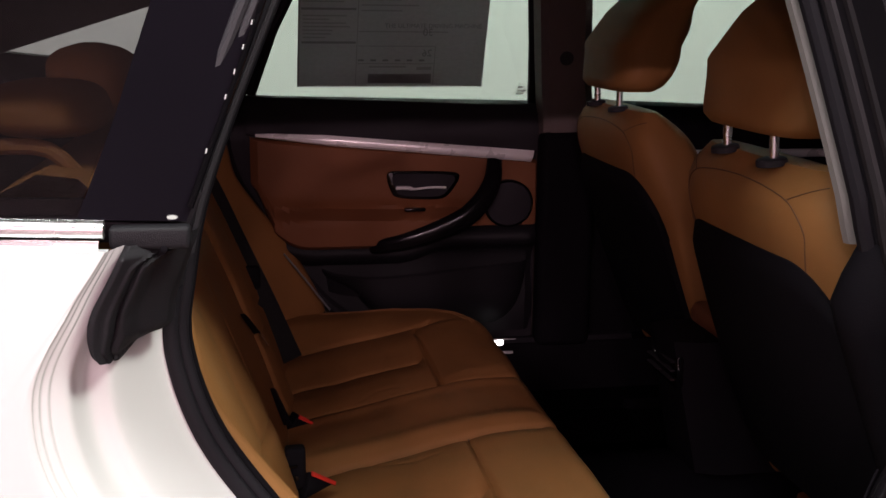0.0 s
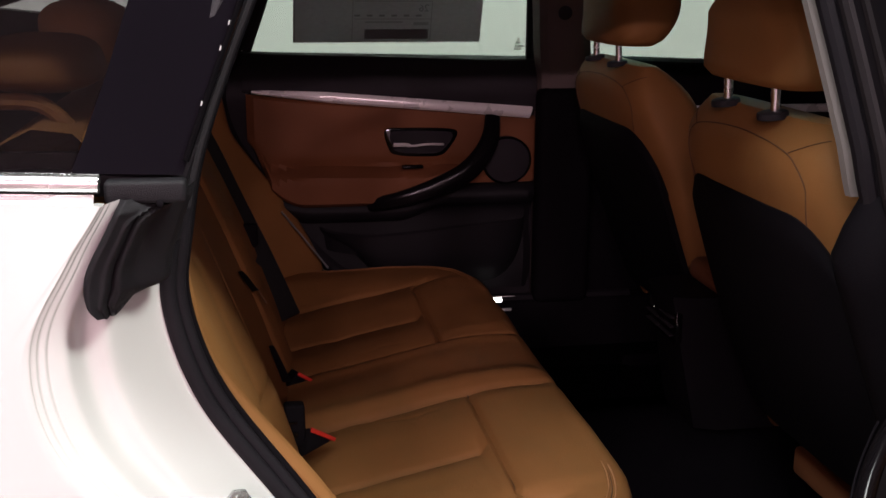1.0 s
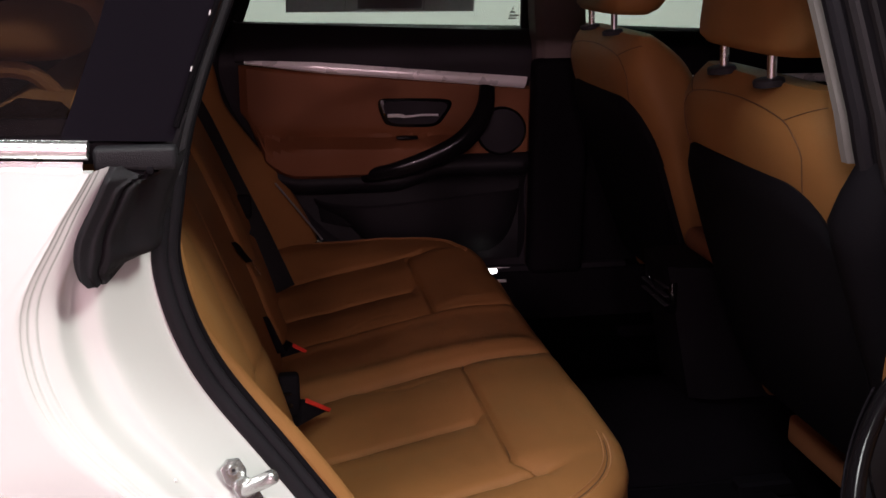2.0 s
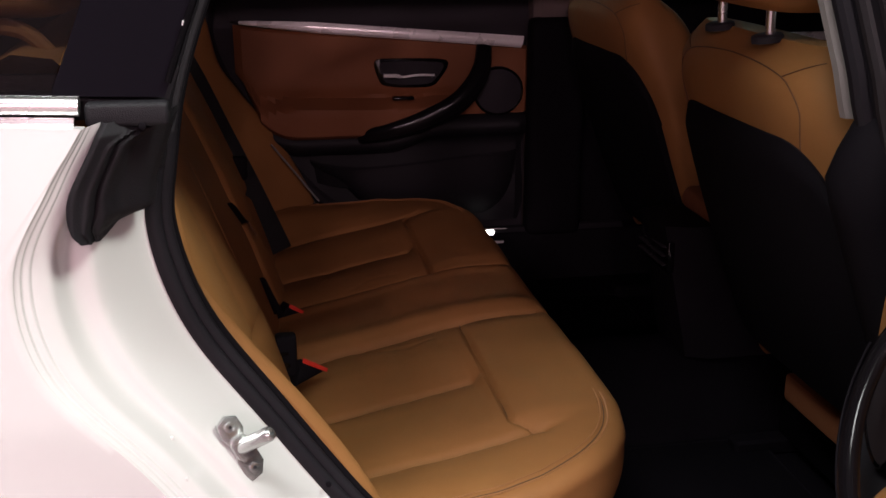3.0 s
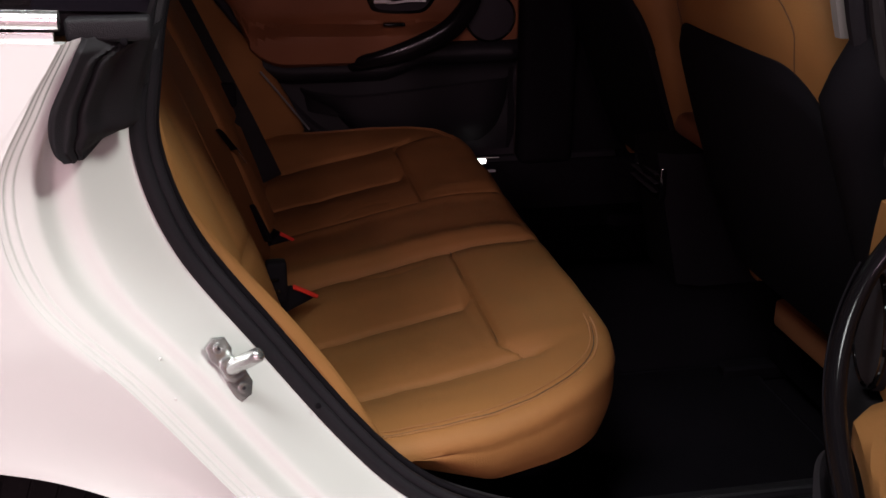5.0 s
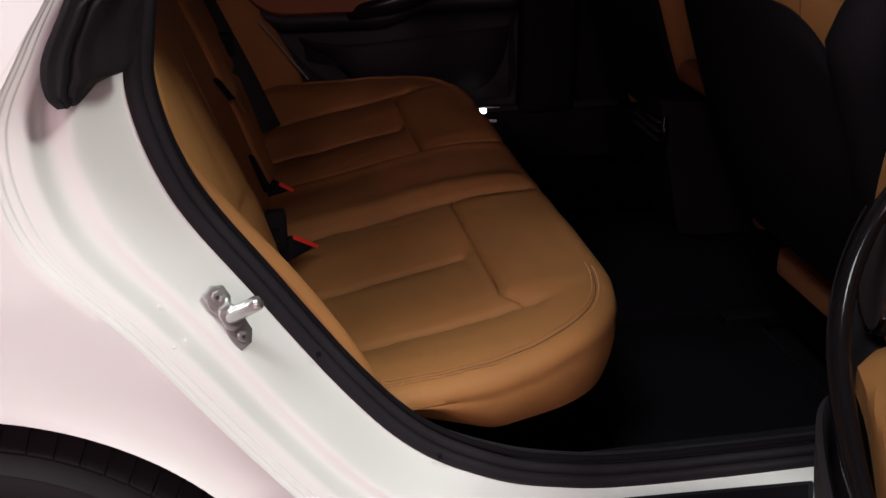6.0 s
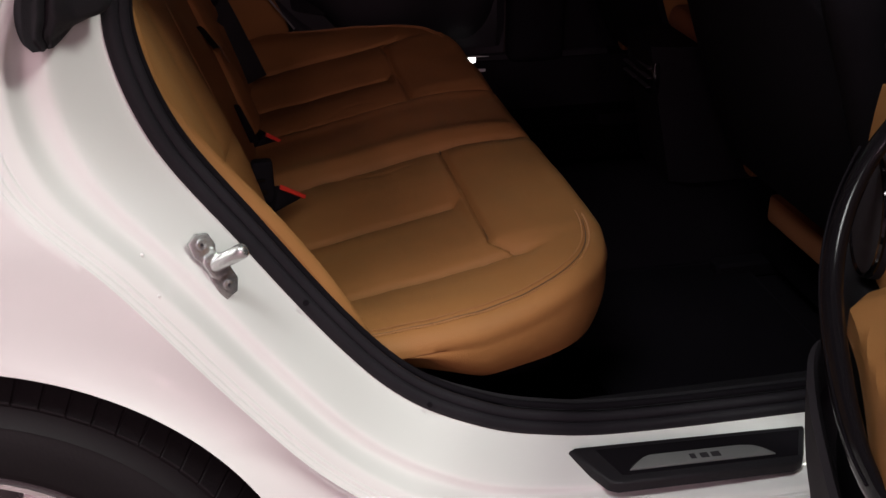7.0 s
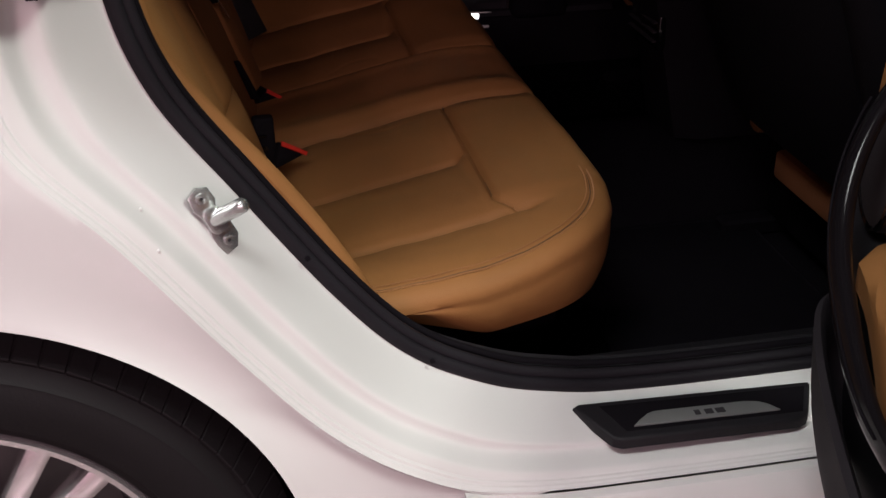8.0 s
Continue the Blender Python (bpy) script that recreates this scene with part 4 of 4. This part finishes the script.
# etched mark in the glass corner
for dx, dz, w in ((0.0, 0.024, 0.005), (0.0, 0.016, 0.012), (0.004, 0.008, 0.022), (0.0, 0.001, 0.018)):
    part("etched_mark", box((w, 0.0008, 0.005), (0.915 + dx, 0.7765 - 0.30 * dz, 0.998 + dz), 0), ETCH, far_door)

# ---- price label on the far window ----
label_ = thing("window_label", "grey printed price label stuck inside the far window", "window label", "", (0.615, 0.768, 1.0))


def on_label(x, z, lift=0.0):
    return (x - 0.615, (0.7715 - 0.30 * (z - 1.02)) - 0.768 - lift, z - 1.0)


def label_patch(name, x0, x1, z0, z1, mat, lift):
    k = 0.02
    return part(name, plate([on_label(x0, z0, lift), on_label(x1, z0, lift), on_label(x1 + k * (z1 - z0), z1, lift), on_label(x0 + k * (z1 - z0), z1, lift)], (0, -0.0004, 0), 0), mat, label_)


label_patch("sheet", 0.392, 0.822, 1.016, 1.345, PAPER, 0.0)
label_patch("border", 0.392, 0.396, 1.016, 1.345, INK_SOFT, 0.0006)
for z0, z1, x0, x1, mt in ((1.188, 1.193, 0.402, 0.524, INK), (1.114, 1.119, 0.402, 0.524, INK), (1.140, 1.1425, 0.53, 0.735, INK_SOFT), (1.024, 1.046, 0.553, 0.700, INK), (1.108, 1.110, 0.53, 0.705, INK_SOFT),
                           (1.068, 1.070, 0.53, 0.705, INK_SOFT), (1.060, 1.064, 0.555, 0.64, INK_SOFT), (1.055, 1.062, 0.665, 0.70, INK_SOFT)):
    label_patch("bar", x0, x1, z0, z1, mt, 0.0008)
label_patch("column_rule", 0.524, 0.526, 1.02, 1.34, INK_SOFT, 0.0008)
label_patch("column_rule", 0.704, 0.706, 1.02, 1.11, INK_SOFT, 0.0008)
rl = random.Random(5)
for k in range(16):
    z = 1.205 + k * 0.008
    label_patch("text_line", 0.405, 0.405 + rl.uniform(0.06, 0.11), z, z + 0.003, INK_SOFT, 0.0008)
for k in range(7):
    z = 1.126 + k * 0.008
    label_patch("text_line", 0.405, 0.405 + rl.uniform(0.05, 0.11), z, z + 0.003, INK_SOFT, 0.0008)
for k in range(9):
    z = 1.186 + k * 0.012
    label_patch("text_line", 0.535, 0.535 + rl.uniform(0.08, 0.16), z, z + 0.003, INK_SOFT, 0.0008)
for k in range(6):
    label_patch("text_line", 0.53 + 0.028 * k, 0.543 + 0.028 * k, 1.0745, 1.079, INK, 0.0008)


def lettering(body_text, x, z, size, mirror=False, wide=1.0):
    cu = bpy.data.curves.new("lettering", "FONT")
    cu.body, cu.size, cu.extrude, cu.align_x = body_text, size, 0.0002, "CENTER"
    ob = new("tmp_text", cu)
    me = bpy.data.meshes.new_from_object(ob)
    bpy.data.objects.remove(ob)
    me.materials.append(INK)
    t = new("lettering", me)
    t.parent = label_
    lx, ly, lz = on_label(x, z, 0.0016)
    t.matrix_local = Matrix.Translation((lx, ly, lz)) @ Matrix.Rotation(radians(90 + 16.7), 4, "X") @ Matrix.Diagonal(((-1 if mirror else 1) * wide, 1, 1, 1))
    return t


lettering("THE ULTIMATE DRIVING MACHINE", 0.700, 1.150, 0.0145, False, 0.98)
lettering("30", 0.688, 1.133, 0.024, True)
lettering("26", 0.688, 1.086, 0.024, True)


# ---- front seats ----
def front_seat():
    s = thing("front_seat", "tan leather front seat with black back shell", "car seat", "front seats", (0.945, -0.38, 0.28))
    D = Matrix.Translation((-0.945, 0, -0.28))
    lean = lambda z: 0.945 + (1.0 - z) * 0.36

    def half(z):
        return 0.245 - 0.055 * max(0, (z - 0.80) / 0.2) ** 2.2 - 0.02 * max(0, (0.6 - z) / 0.2)

    def section(z):
        q = max(0.0, (z - 0.947) / 0.058)
        return lean(z) + 0.034, (0.078 - 0.03 * max(0, (z - 0.9) / 0.1) ** 2) * math.sqrt(max(0.05, 1 - 0.75 * q * q)), half(z) * (1 - 0.10 * q * q)

    rows = []
    for k in range(41):
        z = 0.515 + 0.49 * k / 40
        cx, tx, hy = section(z)
        rows.append([Vector((cx + tx * math.copysign(abs(math.cos(a)) ** 0.55, math.cos(a)), hy * math.copysign(abs(math.sin(a)) ** 0.55, math.sin(a)), z)) for a in [2 * math.pi * j / 64 for j in range(64)]])
    part("backrest", cap(grid(rows, close_v=True)), LEATHER, s, "", D)
    # black shell over the lower back, wrapping round its sides
    def shell_top(u):
        # level across the back, rounded at both upper corners
        k = max(0.0, (abs(u) - 0.17) / 0.35)
        return 0.889 - 0.135 * (1 - math.sqrt(max(0.0, 1 - min(1.0, k) ** 2)))

    def shell_at(u, z, out):
        cx, tx, hy = section(z)
        a = math.pi - u * radians(108)
        return Vector((cx + (tx + out) * math.copysign(abs(math.cos(a)) ** 0.55, math.cos(a)), (hy + out) * math.copysign(abs(math.sin(a)) ** 0.55, math.sin(a)), z))

    rows = []
    for i in range(61):
        u = -0.52 + 1.04 * i / 60
        row = []
        for j in range(31):
            g = j / 30
            z = 0.505 + (shell_top(u) - 0.505) * g
            p = shell_at(u, z, 0.007 * min(1, (1 - g) * 14, (0.521 - abs(u)) * 20))
            p.x -= 0.012 * math.sin(math.pi * min(1, g * 0.9)) * max(0, 1 - (u / 0.6) ** 2)
            row.append(p)
        rows.append(row)
    part("back_shell", grid(rows), SHELL, s, "black moulded seat back shell", D)
    part("shell_edge", tube([shell_at(u, shell_top(u), 0.001) for u in [-0.518 + 1.036 * k / 60 for k in range(61)]], 0.0016, 8), SHELL, s, "", D)
    # sewn arch below the shoulders, with a short seam running forward from each corner
    def on_back(y, z):
        cx, tx, hy = section(z)
        w = min(1.0, abs(y) / hy)
        return Vector((cx - tx * max(0.0, 1 - w ** 3.636) ** 0.275 - 0.0004, y, z))

    half_arch = [(0.160, 0.84), (0.168, 0.88), (0.176, 0.915), (0.175, 0.933), (0.161, 0.952), (0.136, 0.966), (0.08, 0.9745)]
    arch_line = spline([(0, y, z) for y, z in half_arch] + [(0, 0.0, 0.978)] + [(0, -y, z) for y, z in half_arch[::-1]], 8)
    for side in (-1, 1):
        part("seam", tube([on_back(side * (0.136 + 0.048 * k / 8), 0.966 + 0.022 * k / 8) for k in range(9)], 0.0008, 6), SEAM, s, "", D)
    part("seam", tube([on_back(p.y, p.z) for p in arch_line], 0.0009, 6), SEAM, s, "", D)
    # headrest: upright lower part, leaning forward above
    rows = []
    for k in range(21):
        f = k / 20
        z = 1.040 + 0.215 * f
        cx = 0.968 + 0.85 * max(0, z - 1.128) + 0.022 * math.sin(math.pi * min(1, f * 1.4))
        e = 1 - 0.16 * abs(2 * f - 0.9) ** 3
        hy = 0.148 * (1 - 0.28 * max(0, (f - 0.4) / 0.6) ** 1.7) * (0.86, 0.95, 0.985, 1)[min(k, 3)]
        tx = (0.058 + 0.014 * math.sin(math.pi * min(1, f * 1.3))) * e * (1 if 0 < k < 20 else 0.8)
        rows.append([Vector((cx + tx * math.copysign(abs(math.cos(a)) ** 0.6, math.cos(a)), hy * math.copysign(abs(math.sin(a)) ** 0.6, math.sin(a)), z)) for a in [2 * math.pi * j / 48 for j in range(48)]])
    bm = cap(grid(rows, close_v=True))
    part("headrest", bm, LEATHER, s, "tan leather headrest", D, 60)
    for dy in (-0.07, 0.07):
        post = part("headrest_post", tube([(0.948, dy, 1.0), (0.945, dy, 1.06)], 0.0065, 14, up=(1, 0, 0)), CHROME, s, "chrome headrest post", D)
        part("post_socket", disc((0.945, dy, 1.0), 0.020, (-0.15, 0, 1), 0.009, 24, 0.003), VINYL, post, "black post socket", D)
    # cushion and base
    bm = box((0.46, 0.46, 0.12), (1.39, 0, 0.47), 0.045, 4)
    part("cushion", bm, LEATHER, s, "tan leather seat cushion", D)
    part("cushion_bolster", tube(resample([(1.13, -0.205, 0.455), (1.27, -0.225, 0.525), (1.55, -0.22, 0.54)], 16), [0.012] + [0.03] + [0.045] * 13 + [0.03], 12), LEATHER, s, "", D)
    part("cushion_bolster", tube(resample([(1.13, 0.205, 0.455), (1.27, 0.225, 0.525), (1.55, 0.22, 0.54)], 16), [0.012] + [0.03] + [0.045] * 13 + [0.03], 12), LEATHER, s, "", D)
    # aprons use the darkened leather, their shade is in the colour
    part("seat_apron", box((0.36, 0.42, 0.075), (1.41, 0, 0.395), 0.015, 2), LEATHER_SHADE, s, "tan leather apron below the cushion", D)
    part("rear_apron", box((0.10, 0.30, 0.046), (1.152, -0.070, 0.447), 0.008, 2), LEATHER_SHADE, s, "tan leather rear edge of the cushion", D)
    part("seat_base", box((0.40, 0.38, 0.06), (1.36, 0, 0.335), 0.01, 2), CARPET, s, "", D)
    for dy in (-0.17, 0.17):
        part("seat_rail", box((0.50, 0.035, 0.03), (1.32, dy, 0.295), 0.005, 1), CARPET, s, "", D)
    return s


seat = front_seat()
copy_thing(seat, pose(1.0, 0.38, 0.28))

# ---- centre console ----
console = thing("centre_console", "black centre console with rear air vents", "console", "", (1.10, 0, 0.28))
CM = Matrix.Translation((-1.10, 0, -0.28))
rows = []
for k in range(13):
    f = k / 12
    z = 0.40 + 0.24 * f
    w = 0.085 - 0.012 * f
    rows.append([Vector((x, y, z)) for x, y in ((1.06 - 0.05 * f + 0.02, -w), (1.04 - 0.05 * f, -w * 0.8), (1.03 - 0.05 * f, 0), (1.04 - 0.05 * f, w * 0.8), (1.06 - 0.05 * f + 0.02, w), (1.75, w), (1.75, -w))])
part("body", cap(grid(rows, close_v=True)), SHELL, console, "", CM)
part("vent_frame", box((0.015, 0.13, 0.06), (1.003, 0, 0.585), 0.006, 2), GLOSS, console, "gloss black vent frame", CM)
for k in range(5):
    part("vent_slat", box((0.012, 0.055, 0.003), (0.994, -0.03 + 0.06 * (k % 2), 0.570 + 0.008 * (k // 2) * 2), 0.001, 1), VINYL, console, "", CM)
# lid in the same leather with shade put into its colour
part("armrest_lid", box((0.30, 0.15, 0.045), (1.22, 0, 0.655), 0.018, 3), LEATHER_SHADE, console, "tan leather armrest lid", CM)
# ---- rest of the cabin and shell ----
rows = []
for i in range(31):
    x = -1.05 + 3.1 * i / 30
    rows.append([Vector((x, y, 1.475 - 0.09 * (abs(y) / 0.66) ** 3 - 0.16 * max(0, (0.3 - x) / 1.35) ** 1.6 - 0.10 * max(0, (x - 1.2) / 0.85) ** 2)) for y in [-0.665 + 1.33 * j / 20 for j in range(21)]])
roof = part("roof", thick(grid(rows), 0.03), PAINT, car, "white car roof")
rows = [[p + Vector((0, 0, -0.035)) for p in r] for r in rows]
part("headliner", grid(rows), HEADLINER, roof, "dark grey fabric headliner")
# unseen rails, added to lower the opening and block light into the cabin
for side in (-1, 1):
    rail = spline([(-0.30, side * 0.655, 1.315), (0.0, side * 0.672, 1.345), (0.40, side * 0.682, 1.365), (0.9, side * 0.684, 1.372), (1.40, side * 0.672, 1.355)], 6)
    part("roof_rail", tube([q + Vector((0, 0, 0.015)) for q in rail], 0.034, 12, 0.9), PAINT, roof, "white roof side rail")
# far quarter: inner side with window opening above
flip = Matrix.Diagonal((1, -1, 1, 1))
rows = [[jamb_at(k, fa, fb) for fa, fb in SECTION[::3]] for k in range(0, len(seal_line))]
far_jamb = part("far_jamb", grid(rows), PAINT, car, "white painted far door jamb", flip)
part("door_seal", tube(inward(seal_line, 0.012, 0.012), 0.016, 10, up=(0, 1, 0)), RUBBER, far_jamb, "black rubber door seal", flip)
part("far_sill_cover", plate([(x, 0.76, z) for x, z in ((0.44, 0.27), (0.44, 0.49), (0.53, 0.43), (0.65, 0.405), (2.1, 0.40), (2.1, 0.27))], (0, -0.06, 0), 0.012, 3), SHELL, car, "black plastic far sill cover")
rows = [panel_row(p, a) for p, a in zip(edge, edge_to)]
rows += [panel_row(Vector((top.x - k * 0.06, top.y + 0.003 * k, top.z + 0.003 * k)), edge_to[-1] + radians(5.2 * k)) for k in range(1, 14)]
part("far_quarter_panel", grid(rows), PAINT, car, "pearl white far quarter panel", flip)
part("far_rocker", box((1.9, 0.05, 0.16), (1.15, 0.865, 0.28), 0.02), PAINT, car)
part("far_side", plate([(x, 0.79, z) for x, z in ((-0.95, 0.30), (0.30, 0.30), (0.30, 0.42), (0.25, 0.90), (0.30, 1.08), (-0.10, 1.075), (-0.24, 1.09), (-0.95, 1.02))], (0, 0.08, 0), 0.01), VINYL, car, "dark far quarter trim")
part("far_rear_pillar", plate([(x, 0.775 - 0.28 * (z - 1.0), z) for x, z in ((0.045, 1.07), (0.29, 1.07), (0.42, 1.32), (0.46, 1.40), (0.12, 1.40), (0.085, 1.20))], (0, 0.05, 0), 0.005), TRIM_BROWN, car, "dark brown rear pillar trim")
part("far_roof_rail", plate([(x, 0.74 - 0.2 * (z - 1.1), z) for x, z in ((0.10, 1.20), (0.12, 1.42), (-0.95, 1.40), (-0.95, 0.95), (-0.30, 1.07), (-0.225, 1.095))], (0, 0.05, 0), 0.005), TRIM_BROWN, car, "dark brown roof rail trim")
# far door pillar
rows = []
for k in range(30):
    f = k / 29
    z = 0.40 + 0.98 * f
    o = side_y(z) - 0.165
    xl = 0.955 - 0.03 * max(0, z - 0.95) / 0.25
    rows.append([Vector((x, y, z)) for x, y in ((xl + 0.02, o + 0.15), (xl - 0.002, o + 0.05), (xl + 0.004, o + 0.012), (xl + 0.02, o), (xl + 0.105, o + 0.002), (xl + 0.13, o + 0.03), (xl + 0.13, o + 0.15))])
farp = part("far_pillar", grid(rows), TRIM_BROWN, car, "dark brown door pillar trim")
part("lower_cover", box((0.135, 0.06, 0.52), (1.017, 0.715, 0.655), 0.02, 3), SHELL, farp, "black lower pillar trim")
part("belt_guide", disc((1.000, 0.682, 1.085), 0.016, (-0.2, -1, 0.1), 0.014, 24), VINYL, farp, "black belt height adjuster")
# far front door
fd = part("far_front_door", plate([(x, 0.86, z) for x, z in ((1.05, 0.36), (1.05, 0.98), (2.0, 0.945), (2.10, 0.80), (2.05, 0.42))], (0, -0.10, 0), 0.015), SHELL, car, "closed far front door with black trim")
part("trim_strip", box((0.62, 0.02, 0.02), (1.50, 0.753, 0.852), 0.006, 2), STRIP, fd, "brushed aluminium trim strip")
# pane added to hold back lamp light from the near front seat
part("near_front_window", plate([(x, -0.845 + 0.30 * (z - 1.0), z) for x, z in ((0.98, 0.96), (0.93, 1.20), (0.89, 1.37), (1.35, 1.40), (1.75, 1.22), (2.0, 0.95))], (0, 0.004, 0), 0), DIM_GLASS, car, "front side window darkened to dim the light inside")
part("near_front_door", plate([(x, -0.87, z) for x, z in ((1.05, 0.40), (1.02, 0.95), (2.0, 0.945), (2.10, 0.80), (2.05, 0.40))], (0, 0.11, 0), 0.015), PAINT, car, "closed white front door")
# front end, bulkhead, dash and rear end
part("dashboard", box((0.45, 1.40, 0.30), (1.95, 0, 0.83), 0.06, 3), VINYL, car, "black dashboard")
part("bulkhead", box((0.06, 1.50, 0.75), (2.15, 0, 0.62), 0.01), CARPET, car)
rows = []
for i in range(15):
    x = -1.05 + 0.07 * i
    rows.append([Vector((x, y, 0.955 + 0.02 * i / 14)) for y in (-0.74, 0, 0.74)])
part("parcel_shelf", thick(grid(rows), 0.015), CARPET, car, "black parcel shelf")
part("rear_wall", plate([(-1.08, y, z) for y, z in ((-0.80, 0.30), (0.80, 0.30), (0.80, 0.98), (0.66, 1.32), (-0.66, 1.32), (-0.80, 0.98))], (-0.05, 0, 0), 0.01), PAINT, car, "white tailgate")
part("near_side_inner", plate([(x, -0.70, z) for x, z in ((-1.0, 0.30), (0.26, 0.45), (0.17, 0.70), (0.10, 0.85), (0.12, 0.97), (0.10, 1.0), (-1.0, 1.0))], (0, -0.03, 0), 0.005), VINYL, car, "black inner quarter trim")

# ---- outer shell fore and aft ----


def shell_rows(stations):
    """Cross-sections of a closed body: x, half width, top, shoulder, bottom."""
    out = []
    for x, w, zt, zs, zb in stations:
        half = [(w * 0.86, zb), (w * 0.97, zb + 0.06), (w, (zb + zs) / 2), (w * 0.985, zs - 0.05), (w * 0.95, zs), (w * 0.80, zs + (zt - zs) * 0.6), (w * 0.45, zs + (zt - zs) * 0.93), (0, zt)]
        out.append([Vector((x, -y, z)) for y, z in half] + [Vector((x, y, z)) for y, z in half[-2::-1]])
    return out


front = [(2.02, 0.90, 1.01, 0.93, 0.24), (2.3, 0.905, 0.985, 0.90, 0.24), (2.7, 0.91, 0.94, 0.86, 0.24), (3.1, 0.90, 0.88, 0.80, 0.24), (3.4, 0.87, 0.80, 0.72, 0.23), (3.6, 0.80, 0.70, 0.63, 0.24), (3.72, 0.66, 0.60, 0.55, 0.28), (3.77, 0.48, 0.52, 0.49, 0.33)]
body_front = part("front_body", cap(grid(shell_rows(front))), PAINT, car, "white bonnet and front wings", sharp=50)
rear = [(-0.60, 0.885, 1.02, 0.98, 0.30), (-0.80, 0.875, 1.02, 0.98, 0.30), (-0.98, 0.84, 1.01, 0.96, 0.30), (-1.08, 0.76, 0.99, 0.93, 0.32), (-1.12, 0.66, 0.96, 0.90, 0.36)]
part("rear_body", grid(shell_rows(rear)), PAINT, car, "white rear end of the car", sharp=50)
for side in (-1, 1):
    part("arch_shadow", disc((2.915, side * 0.86, 0.335), 0.355, (0, side, 0), 0.052, 40, 0.004), CARPET, body_front)
    part("windscreen_pillar", tube(resample([(2.06, side * 0.76, 0.985), (1.75, side * 0.71, 1.20), (1.38, side * 0.655, 1.395)], 16), 0.028, 10), PAINT, car, "white windscreen pillar")
part("windscreen", grid([[Vector((x, y, z + 0.03 * (1 - (y / w) ** 2))) for y in (-w, -w / 2, 0, w / 2, w)] for x, w, z in ((2.08, 0.74, 0.985), (1.75, 0.70, 1.19), (1.40, 0.645, 1.385))]), DIM_GLASS, car, "windscreen glass")
part("far_front_window", plate([(x, 0.815 - 0.30 * (z - 1.0), z) for x, z in ((1.04, 0.97), (0.99, 1.20), (0.95, 1.37), (1.38, 1.38), (1.75, 1.20), (2.0, 0.97))], (0, 0.004, 0), 0), CLEAR, car, "clear front side window").visible_shadow = False
wheel(-0.005, 0.872, 1)
wheel(2.915, -0.885, -1)
wheel(2.915, 0.885, 1)
